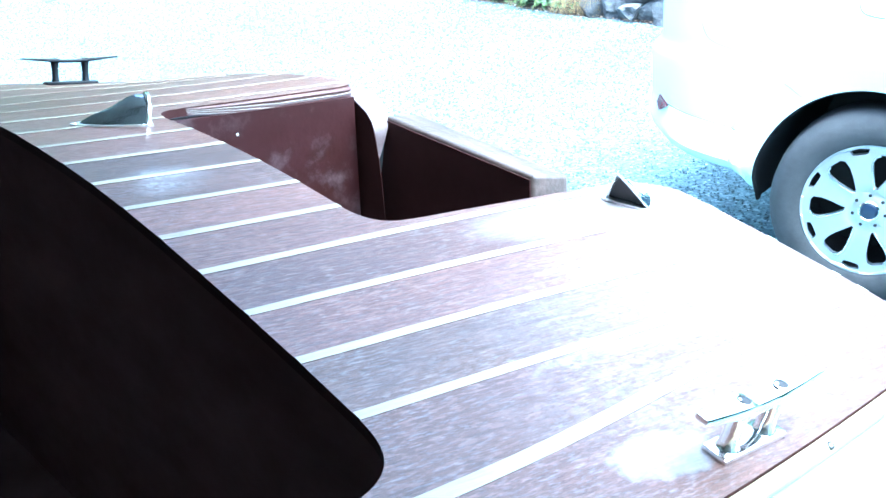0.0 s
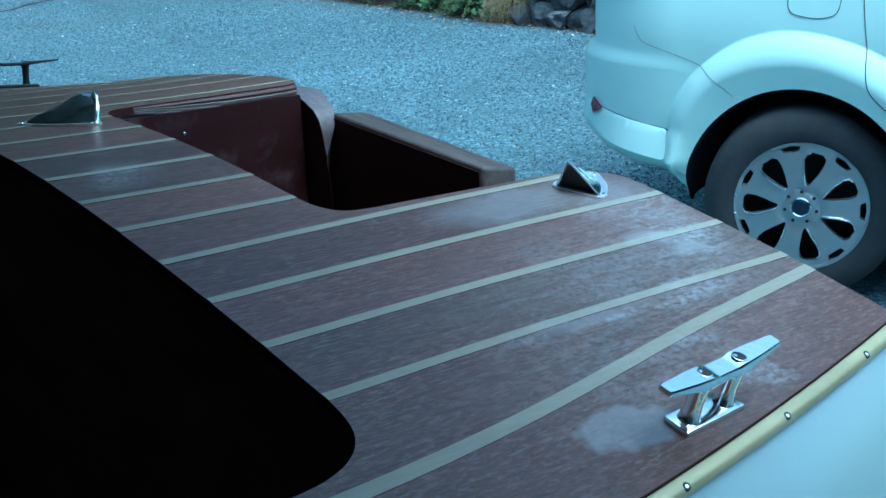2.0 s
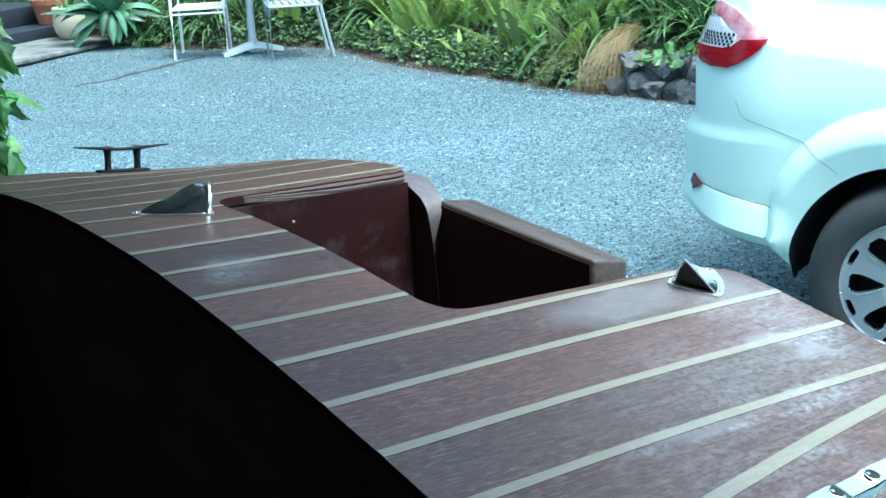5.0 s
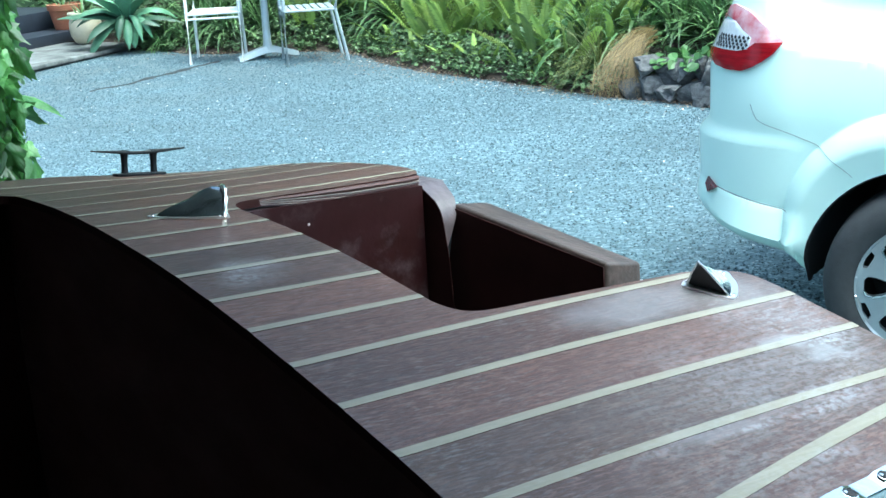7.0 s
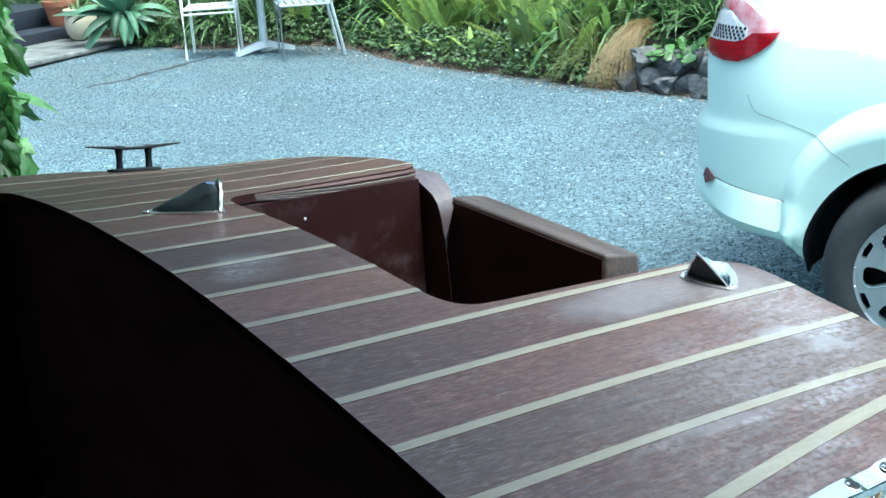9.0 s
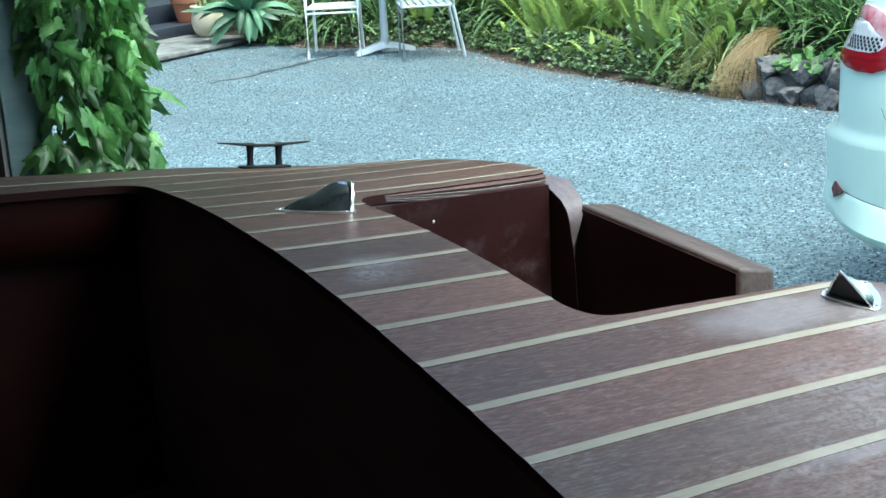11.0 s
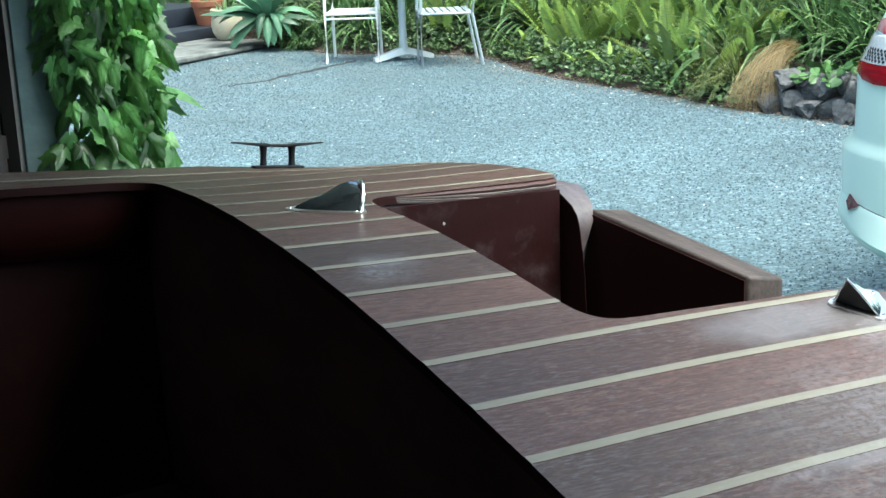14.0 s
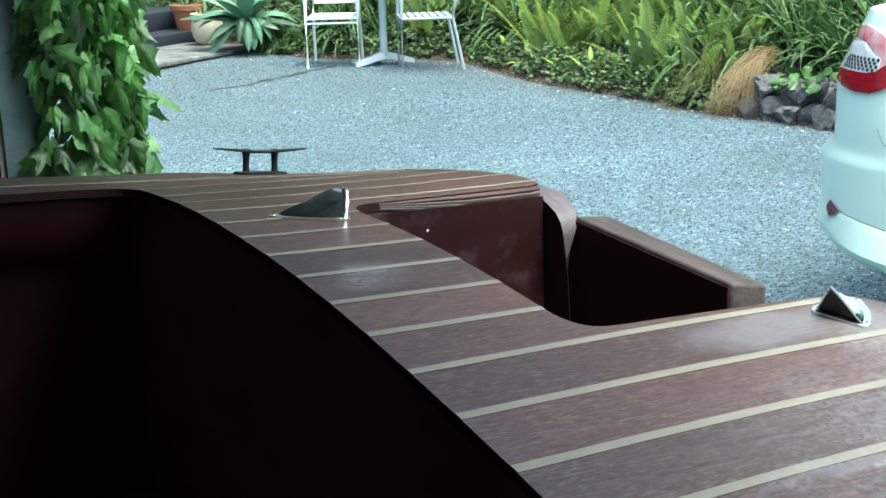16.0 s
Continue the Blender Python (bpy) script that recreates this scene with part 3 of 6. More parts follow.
part("cockpit_bulkhead", grid_surface(rows, True), BILGE, boat)


# ---------- deck fittings ----------
def clamshell(name, length, width, height, hood, label, peak=1.35, fall=1.25, skew=0.0, lip=0.0022, mat=None, rumple=0.09, flat=0.0):
    """A clamshell ventilator: a half-cone cowl on a flange, mouth towards -y; skew pushes its crown to one side."""
    th = thing(name, label, "ventilator", group="clamshell vents on the deck")
    mat = mat or CHROME
    rows, inner = [], []
    for i in range(15):
        t = i / 14
        y = t * length
        w = width / 2 * (1 - t ** 1.7) ** 0.62 * (1 - 0.04 * t) if t < 1 else 0.0005
        k = max(0.0, t - flat) / (1 - flat)
        h = height * (1 - k ** fall) ** 0.85 + 0.0012 if t < 1 else 0.0012
        lean = -hood * (1 - t)
        r1, r2 = [], []
        for k in range(19):
            a = math.pi * k / 18
            s = 1 - abs(math.cos(a)) ** peak
            dent = 1 + rumple * min(1.0, 0.15 + t * 5) * noise.noise((math.cos(a) * 2.5, y * 55, length * 90)) * s
            lean = -hood * (1 - t) * (1 if skew else 4 * s * (1.15 - s))
            r1.append((-math.cos(a) * w * dent + skew * s * (1 - t), y + lean * s, s * h * dent))
            r2.append((-math.cos(a) * (w * dent - 0.0022) + skew * s * (1 - t), y + lean * s + (0 if i == 0 else -0.001), s * max(h * dent - 0.0022, 0.0005)))
        rows.append(r1), inner.append(r2)
    cowl = bmesh.new()
    for rr, flip in ((rows, False), (inner, True)):
        vs = [[cowl.verts.new(p) for p in r] for r in rr]
        for a, b in zip(vs, vs[1:]):
            for k in range(18):
                f = (a[k], a[k + 1], b[k + 1], b[k])
                cowl.faces.new(f[::-1] if flip else f)
        if not flip:
            rim = vs[0]
        else:
            for k in range(18):
                cowl.faces.new((rim[k + 1], rim[k], vs[0][k], vs[0][k + 1]))
    bmesh.ops.recalc_face_normals(cowl, faces=cowl.faces)
    part("cowl", cowl, mat, th)
    bead = [(p[0], p[1] - 0.0008, p[2]) for p in rows[0]]
    part("rim", tube(bead, [lip + lip * 0.5 * noise.noise((k * 0.9, 0, length * 40)) for k in range(len(bead))], 8), CHROME, th, "bright rolled rim")
    # flange: a flat plate wider than the cowl
    loop = [(width / 2 + 0.002, -0.008), (width / 2 + 0.005, -0.005), (width / 2 + 0.006, 0.01)]
    for i in range(1, 12):
        t = i / 12
        loop.append(((width / 2 * (1 - t ** 1.7) ** 0.62) + 0.005, t * length))
    loop += [(0.006, length + 0.007), (0, length + 0.010)]
    loop = loop + [(-x, y) for x, y in loop[-2::-1]]
    fv, fg = sheets(loop, [], [], 0.02, lambda x, y: 0)
    part("flange", slab(fv, fg[0], lambda x, y: (x, y, 0.0026), lambda x, y: (x, y, -0.006)), NICKEL, th)
    for x, y in ((0.0, length + 0.003), (width / 2 + 0.001, 0.006), (-width / 2 - 0.001, 0.006)):
        part("screw", lathe([(0.0, 0.0014), (0.0016, 0.0012), (0.0024, 0.0)], 10, (x, y, 0.0026)), CHROME, th)
    back = [(x * 0.97, y + 0.003, z * 0.97) for x, y, z in rows[0]]
    bm = bmesh.new()
    bm.faces.new([bm.verts.new(p) for p in back])
    part("throat", bm, SHADE, th, "black opening behind the rim", smooth=False)
    return th


def on_deck(x, y, rz=0.0, lift=0.0):
    e = 0.01
    nx, ny = (deck_z(x + e, y) - deck_z(x - e, y)) / (2 * e), (deck_z(x, y + e) - deck_z(x, y - e)) / (2 * e)
    q = Vector((0, 0, 1)).rotation_difference(Vector((-nx, -ny, 1)))
    return Matrix.Translation((x, y, deck_z(x, y) + lift)) @ q.to_matrix().to_4x4() @ Matrix.Rotation(radians(rz), 4, "Z")


vent = clamshell("clamshell_vent", 0.064, 0.058, 0.041, 0.016, "chromed clamshell vent facing the bow on the mahogany deck", 1.06, 0.8, -0.015, 0.0013)
vent.matrix_basis = on_deck(0.361, 0.330, 27)
vent_far = clamshell("clamshell_vent", 0.092, 0.062, 0.0365, 0.004, "rumpled clamshell vent, darkened for what it reflects, bright rim facing aft", 2.2, 1.05, 0.0, 0.0042, DIM_CHROME, 0.14, 0.14)
vent_far.matrix_basis = on_deck(-0.224, -0.034, 161)


def cleat(mat, label, slim=1.0):
    """An open-base horn cleat: flat-topped bar with two countersunk screws, round legs and a foot plate."""
    th = thing("mooring_cleat", label, "cleat", group="deck cleats")
    L = 0.171
    secs = []
    for i in range(33):
        t = -1 + 2 * i / 32
        a = abs(t)
        w = float(np.interp(a, [0, 0.2, 0.27, 0.55, 0.93, 1.0], [0.0108, 0.0108, 0.0118, 0.0110, 0.0082, 0.0070]))
        top = float(np.interp(a, [0, 0.2, 0.26, 0.5, 1.0], [0.0555, 0.0555, 0.0575, 0.0585, 0.0605]))
        low = float(np.interp(a, [0, 0.3, 0.5, 1.0], [0.0435, 0.0435, 0.0465, 0.0550]))
        low = top - (top - low) * slim
        r = min(0.0022, (top - low) * 0.3)
        y = t * L / 2
        secs.append([(-w * 0.8, y, low), (-w, y, low + r), (-w, y, top - r), (-w + r * 0.7, y, top), (w - r * 0.7, y, top), (w, y, top - r), (w, y, low + r), (w * 0.8, y, low)])
    bm = grid_surface(secs, True)
    bm.faces.new([bm.verts[:][k] for k in range(8)])
    bm.verts.ensure_lookup_table()
    bm.faces.new([bm.verts[:][-8 + k] for k in range(8)][::-1])
    bmesh.ops.recalc_face_normals(bm, faces=bm.faces)
    part("horn_bar", bm, mat, th)
    for s in (-1, 1):
        leg = []
        for z, a, b in ((0.004, 0.0125, 0.014), (0.009, 0.0098, 0.0105), (0.024, 0.0090, 0.0095), (0.038, 0.0096, 0.0102), (0.052, 0.0115, 0.0130)):
            leg.append([(a * slim * math.cos(2 * math.pi * k / 18), s * 0.027 + b * slim * math.sin(2 * math.pi * k / 18), z) for k in range(18)])
        part("leg", grid_surface(leg, True), mat, th)
        part("screw_hole", lathe([(0.0, 0.0004), (0.0064, 0.0004), (0.0068, 0.0002)], 24, (0, s * 0.027, 0.0579)), SHADE, th, "dark countersunk screw hole")
        part("countersink", lathe([(0.0064, 0.0002), (0.0068, 0.0009), (0.0074, 0.0007), (0.0077, 0.0)], 24, (0, s * 0.027, 0.0577)), mat, th)
        part("screw", lathe([(0.0, 0.0010), (0.0016, 0.0009), (0.0024, 0.0)], 12, (-0.0028, s * 0.027 - 0.0026, 0.0581)), mat, th)
    part("base_plate", box(-0.0150, -0.046, -0.002, 0.0150, 0.046, 0.0065, 0.003, 2), mat, th)
    return th


near_cleat = cleat(CHROME, "polished chrome open-base mooring cleat on the side deck")
near_cleat.matrix_basis = on_deck(0.766, 0.078, 3)
# far cleat: shade is put into its colour
far_cleat = cleat(CLEAT_SHADE, "open-base mooring cleat against the bright gravel, coloured black for its shade", 0.6)
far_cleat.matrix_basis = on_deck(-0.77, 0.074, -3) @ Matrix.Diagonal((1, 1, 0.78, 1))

# timber cradle under the keel
cradle = thing("boat_cradle", "rough timber cradle holding the boat off the floor", "cradle")
TIMBER = material("rough_timber", (0.3, 0.22, 0.14), 0.8, vary=0.4, scale=(20, 4, 20))
for y in (-0.3, -2.4):
    part("crossbeam", box(-0.7, y - 0.07, 0.27, 0.7, y + 0.07, 0.41, 0.006), TIMBER, cradle)
    for x in (-0.6, 0.6):
        part("post", box(x - 0.06, y - 0.06, 0.0, x + 0.06, y + 0.06, 0.27, 0.006), TIMBER, cradle)


# ---------- the yard and the garage ----------
def ground_z(x, y):
    return max(0.0, 0.0125 * (-0.83 * x + 0.55 * y - 2.15)) if y > -0.2 else 0.0


def gravel_material():
    m = bpy.data.materials.new("grey_gravel")
    m.use_nodes = True
    n, ln = m.node_tree.nodes, m.node_tree.links
    b = n["Principled BSDF"]
    co = n.new("ShaderNodeTexCoord")
    vo = n.new("ShaderNodeTexVoronoi")
    vo.inputs["Scale"].default_value = 66
    ln.new(co.outputs["Object"], vo.inputs["Vector"])
    ra = n.new("ShaderNodeValToRGB")
    for p, c in ((0.0, (0.055, 0.085, 0.1)), (0.35, (0.091, 0.137, 0.159)), (0.7, (0.148, 0.212, 0.242)), (0.94, (0.25, 0.33, 0.36)), (1.0, (0.6, 0.62, 0.6))):
        e = ra.color_ramp.elements.new(p)
        e.color = (*c, 1)
    ln.new(vo.outputs["Color"], ra.inputs[0])
    big = n.new("ShaderNodeTexNoise")
    big.inputs["Scale"].default_value, big.inputs["Detail"].default_value = 0.9, 5
    ln.new(co.outputs["Object"], big.inputs["Vector"])
    mr = n.new("ShaderNodeMapRange")
    mr.inputs["From Min"].default_value, mr.inputs["From Max"].default_value = 0.3, 0.7
    mr.inputs["To Min"].default_value, mr.inputs["To Max"].default_value = 0.76, 1.14
    ln.new(big.outputs[0], mr.inputs["Value"])
    sc = n.new("ShaderNodeVectorMath")
    sc.operation = "SCALE"
    ln.new(ra.outputs[0], sc.inputs[0]), ln.new(mr.outputs[0], sc.inputs["Scale"])
    # trodden grey earth shows through near the terrace and along the border
    sp = n.new("ShaderNodeSeparateXYZ")
    ln.new(co.outputs["Object"], sp.inputs[0])
    run = n.new("ShaderNodeMapRange")
    run.inputs["From Min"].default_value, run.inputs["From Max"].default_value = -6.2, -10.2
    ln.new(sp.outputs["X"], run.inputs["Value"])
    patch = n.new("ShaderNodeTexNoise")
    patch.inputs["Scale"].default_value, patch.inputs["Detail"].default_value = 2.2, 6
    ln.new(co.outputs["Object"], patch.inputs["Vector"])
    pr = n.new("ShaderNodeMapRange")
    pr.inputs["From Min"].default_value, pr.inputs["From Max"].default_value = 0.36, 0.6
    ln.new(patch.outputs[0], pr.inputs["Value"])
    mu = n.new("ShaderNodeMath")
    mu.operation = "MULTIPLY"
    ln.new(run.outputs[0], mu.inputs[0]), ln.new(pr.outputs[0], mu.inputs[1])
    mx = n.new("ShaderNodeMix")
    mx.data_type = "RGBA"
    ln.new(mu.outputs[0], mx.inputs["Factor"]), ln.new(sc.outputs[0], mx.inputs["A"])
    mx.inputs["B"].default_value = (0.125, 0.158, 0.166, 1)
    ln.new(mx.outputs["Result"], b.inputs["Base Color"])
    b.inputs["Roughness"].default_value = 0.85
    bu = n.new("ShaderNodeBump")
    bu.inputs["Strength"].default_value, bu.inputs["Distance"].default_value, bu.invert = 0.75, 0.009, True
    ln.new(vo.outputs["Distance"], bu.inputs["Height"]), ln.new(bu.outputs[0], b.inputs["Normal"])
    return m


GRAVEL = gravel_material()
rows = []
xs = [-400, -120, -60, -40, -30, -24, -20] + [-17 + 0.5 * i for i in range(45)] + [7, 10, 16, 30, 60, 120, 400]
ys = [-400, -100, -40, -20, -10, -6, -3, -1, -0.3, -0.1] + [0.3 * i for i in range(46)] + [15, 18, 24, 40, 100, 400]
for x in xs:
    rows.append([(x, y, min(ground_z(x, y), 0.3) + (0.012 * noise.noise((x * 0.7, y * 0.7, 3)) if y > 0.2 else -0.02 * (y < -0.2))) for y in ys])
bm = grid_surface(rows)
bmesh.ops.recalc_face_normals(bm, faces=bm.faces)
if bm.faces[0].normal.z < 0:
    bmesh.ops.reverse_faces(bm, faces=bm.faces)
tagged(part("ground", bm, GRAVEL), "grey crushed-stone gravel yard", "ground", kind="structure")

# floor, wall and ceiling colours raised to bounce light into the cockpit
CONCRETE = material("garage_concrete", (0.42, 0.41, 0.39), 0.8, vary=0.35, scale=(3, 3, 3), bump=0.2, bump_scale=60)
WALLPAINT = material("dim_board_wall", (0.50, 0.46, 0.42), 0.8, vary=0.3, scale=(2, 2, 6), bump=0.1, bump_scale=30)
BOUNCE_WHITE = material("white_ceiling_bounce", (0.70, 0.69, 0.66), 0.8, vary=0.15, scale=(2, 2, 2), bump=0.05, bump_scale=30)
JAMB = material("grey_green_paint", (0.235, 0.32, 0.32), 0.6, vary=0.3, scale=(5, 5, 14), bump=0.12, bump_scale=70)
DARKWOOD = material("dark_stained_wood", (0.008, 0.0065, 0.006), 0.85, spec=0.1, vary=0.4, scale=(30, 30, 4))
tagged(part("floor", box(-2.42, -6.0, -0.15, 3.2, 0.0, 0.0), CONCRETE), "bare concrete garage floor", "floor", kind="structure")
tagged(part("wall_west", box(-2.58, -6.0, -0.1, -2.42, -0.02, 2.46), WALLPAINT), "dim timber garage side wall", "wall", kind="structure")
tagged(part("wall_east", box(3.2, -6.0, -0.1, 3.36, 0.06, 2.46), WALLPAINT), "dim timber garage side wall", "wall", kind="structure")
tagged(part("wall_south", box(-2.58, -6.16, -0.1, 3.36, -6.0, 2.46), WALLPAINT), "dim timber garage back wall", "wall", kind="structure")
# unseen ceiling and lintel, their height tuned to shade the deck
tagged(part("ceiling", box(-2.7, -6.2, 2.46, 3.5, 0.04, 2.56), BOUNCE_WHITE), "unseen garage ceiling, made white to bounce light inside", "ceiling", kind="structure")
tagged(part("lintel", box(-2.58, -0.10, 2.25, 3.36, 0.03, 2.458), JAMB), "painted beam over the garage opening", "beam", kind="structure")
tagged(part("door_jamb", box(-2.60, -0.0195, -0.1, -2.40, 0.11, 2.248, 0.004), JAMB), "grey-green painted door jamb", "door jamb", kind="structure")
tagged(part("trim", box(-2.419, -0.078, 0.001, -2.383, -0.040, 2.248, 0.003), DARKWOOD), "dark stained upright beside the jamb", "trim", kind="structure")

# unseen up-and-over door, added flat under the ceiling, jutting out to shade the deck
raised = thing("unseen_shade_door", "unseen raised up-and-over door, added to shade the deck", "garage door", (0, 0, 2.19), kind="structure")
part("panel", box(-2.36, -1.5, 0.0, 3.16, 0.24, 0.035, 0.004), WALLPAINT, raised)
for x in (-2.1, 0.4, 2.9):
    part("batten", box(x - 0.04, -1.48, -0.04, x + 0.04, 0.22, -0.001, 0.003), DARKWOOD, raised)

# wall things beside the jamb: a slotted white strip and a brown downpipe
strip = thing("slotted_strip", "white slotted metal shelf strip on the garage wall", "shelf strip", (-2.418, -0.139, 0.985))
STRIPMAT = material("white_enamel", (0.72, 0.72, 0.7), 0.4, vary=0.1, scale=(9, 9, 9))
part("channel", box(0.0, -0.06, 0.0, 0.012, 0.06, 1.2, 0.003, 2), STRIPMAT, strip)
part("cover", box(0.012, -0.06, 0.19, 0.017, 0.056, 1.2, 0.002, 1), STRIPMAT, strip, "brighter upper cover plate")
for k in range(3):
    part("slot", box(0.0115, -0.035, 0.03 + 0.053 * k, 0.0135, 0.035, 0.05 + 0.053 * k, 0.0015, 1), DARKWOOD, strip)
pipe = thing("downpipe", "brown pipe standing against the garage wall", "pipe", (-2.37, -0.118, 0.0))
part("tube", tube([(0, 0, 0.0), (0, 0, 0.5), (0, 0, 0.97)], 0.038, 20), material("brown_pipe", (0.055, 0.042, 0.04), 0.5, vary=0.3, scale=(8, 8, 3)), pipe)
part("collar", tube([(0, 0, 0.92), (0, 0, 0.98)], 0.043, 20), material("brown_collar", (0.05, 0.04, 0.036), 0.5, vary=0.3, scale=(8, 8, 3)), pipe)


# ---------- the parked car ----------
# white car whose paint carries the aqua tint of the light
PAINT = material("aqua_tinted_white_car_paint", (0.775, 0.96, 0.855), 0.4, 0.0, vary=0.03, scale=(2, 2, 2), coat=0.35)
TYRE = material("tyre_rubber", (0.055, 0.055, 0.057), 0.75, vary=0.35, scale=(14, 14, 14), bump=0.1, bump_scale=120)
CAPMAT = material("silver_wheel_cover", (0.47, 0.49, 0.505), 0.3, 0.6, vary=0.1, scale=(9, 9, 9))
BLACKPLASTIC = material("black_plastic", (0.012, 0.012, 0.013), 0.6, vary=0.3, scale=(8, 8, 8))
RED = material("red_lamp_lens", (0.36, 0.004, 0.012), 0.22, vary=0.45, scale=(14, 14, 120), coat=0.15, spec=0.25)
CLEAR = material("clear_lamp_lens", (0.90, 0.90, 0.90), 0.15, 0.0, vary=0.2, scale=(60, 60, 60), coat=1.0)
PINK = material("rose_lamp_lens", (0.86, 0.60, 0.62), 0.15, vary=0.5, scale=(16, 16, 16), coat=0.6, dark=(0.70, 0.10, 0.13))
GLASS = material("tinted_car_glass", (0.03, 0.05, 0.08), 0.05, vary=0.2, scale=(2, 2, 2), coat=1.0)
LINE = material("panel_gap", (0.05, 0.058, 0.06), 0.9)

car = thing("parked_car", "white estate car parked on the gravel, its paint tinted aqua for the light", "car", (-0.874, 2.589, 0.0), 17.0)
HALF = 0.90  # half width: the side skin lies at local y = 0, the middle of the car at y = HALF


def arch_radii(u, z):
    """Outer and inner radius of the wheel-arch flare in the direction of (u, z)."""
    a = math.degrees(math.atan2(z - 0.31, -u))
    outer = float(np.interp(a, [10, 18, 25, 34, 45, 65, 80, 100], [0.45, 0.465, 0.50, 0.524, 0.541, 0.552, 0.551, 0.535]))
    return outer, float(np.interp(a, [10, 18, 30, 44, 55, 78, 105], [0.405, 0.415, 0.442, 0.46, 0.466, 0.452, 0.443]))


def shelf_z(s):
    return float(np.interp(s, [-1.5, -0.74, -0.45], [0.565, 0.547, 0.514]))


def lip_z(s):
    return float(np.interp(s, [-1.5, -0.82, -0.71, -0.59, -0.42], [0.49, 0.482, 0.454, 0.436, 0.417]))


def side_depth(u, z):
    """How far in from the wheel's plane the body's side lies, at u metres ahead of the rear axle and height z."""
    d = 0.02
    d += 0.10 * max(0.0, (z - 0.80) / 0.4) ** 1.6 if z > 0.80 else 0.0
    # the shoulder above the waist crease leans inwards
    crease = 1.032 - 0.13 * (u + 0.5) + 0.09 * max(0.0, u + 0.2)
    d += 1.15 * max(0.0, z - crease) * min(1.0, max(0.0, (u + 0.56) / 0.1))
    d += 0.35 * max(0.0, z - 1.12) + 0.07 * max(0.0, min(z, 1.0) - 0.56)
    d += 0.3 * max(0.0, 0.42 - z) * (u > -0.4)
    # flare round the wheel: a bright sloping band with a crisp outer edge, then a flat lip
    r = math.hypot(u, z - 0.31)
    outer, inner = arch_radii(u, z)
    k = min(1.0, max(0.0, (outer - r) / (outer - inner)))
    d -= 0.052 * math.sin(k * math.pi / 2) ** 0.9 * (1.0 - 0.26 * max(0.0, inner - r) / 0.07)
    return d


def skirt(s, z):
    """How far the lower bumper stands out: it slopes out below the shelf and turns under below its lip."""
    w = min(1.0, max(0.0, (-0.37 - s) / 0.07)) * min(1.0, max(0.35, 1 - (-0.62 - s) / 0.3))
    a, b = shelf_z(s), lip_z(s)
    if z > a:
        return 0.0
    if z > b:
        return w * (0.006 + 0.046 * ((a - z) / (a - b)) ** 0.9)
    return w * (0.052 - 0.9 * (b - z) - 2.0 * max(0.0, b - z - 0.03))


def skin(s, z):
    """The side of the body: s runs forwards from the tail's corner; below about -0.35 it bends round to the rear face."""
    k = min(1.0, max(0.0, (0.765 - z) / 0.06))
    bulge = 0.045 * k * k * (3 - 2 * k) - 0.05 * max(0.0, 0.69 - z)
    drop = max(0.0, (0.36 - z)) * 0.4 + max(0.0, z - 0.98) * 0.5
    R = 0.485
    s0 = -0.42
    if s > s0:
        u, d, blend = s, 0.0, 0.0
    else:
        a = min((s0 - s) / R, math.pi / 2)
        u, d = s0 - R * 0.98 * math.sin(a), R * 0.9 * (1 - math.cos(a))
        extra = (s0 - s) - R * math.pi / 2
        if extra > 0:
            d += extra
            u -= 0.03 * min(extra / 0.4, 1.0)
        blend = math.sin(a)
    out = skirt(s, z)
    u -= (bulge + out - drop - 0.02) * blend
    return (u, d + side_depth(u, z) * (1 - blend) - out * (1 - blend) - bulge * 0.3 * (1 - blend) * min(1.0, max(0.0, (-0.34 - s) / 0.3)), z)


def ring(cx, cz, r, n, a0=0.0, a1=2 * math.pi):
    return [(cx + r * math.cos(a0 + (a1 - a0) * i / n), cz + r * math.sin(a0 + (a1 - a0) * i / n)) for i in range(n + 1)]


ARCH = 0.378
bottom = 0.275
arch_a = math.asin((0.31 - bottom) / ARCH)
arc = ring(0.0, 0.31, ARCH, 40, math.pi + arch_a, -arch_a)
arc2 = [(2.85 + x, z) for x, z in arc]
outline = [(-1.52, 0.40), (-1.2, 0.40), (-0.9, 0.395), (-0.74, 0.375), (-0.62, 0.335), (-0.5, 0.305)] + arc + [(0.8, 0.2), (1.5, 0.2), (2.2, 0.2)] + arc2 + [(3.55, 0.24), (3.72, 0.3), (3.74, 0.6), (3.55, 0.74), (2.9, 0.88), (2.3, 0.98), (2.0, 1.0), (1.2, 1.10), (0.4, 1.155), (-0.3, 1.185), (-0.7, 1.215), (-1.52, 1.2)]


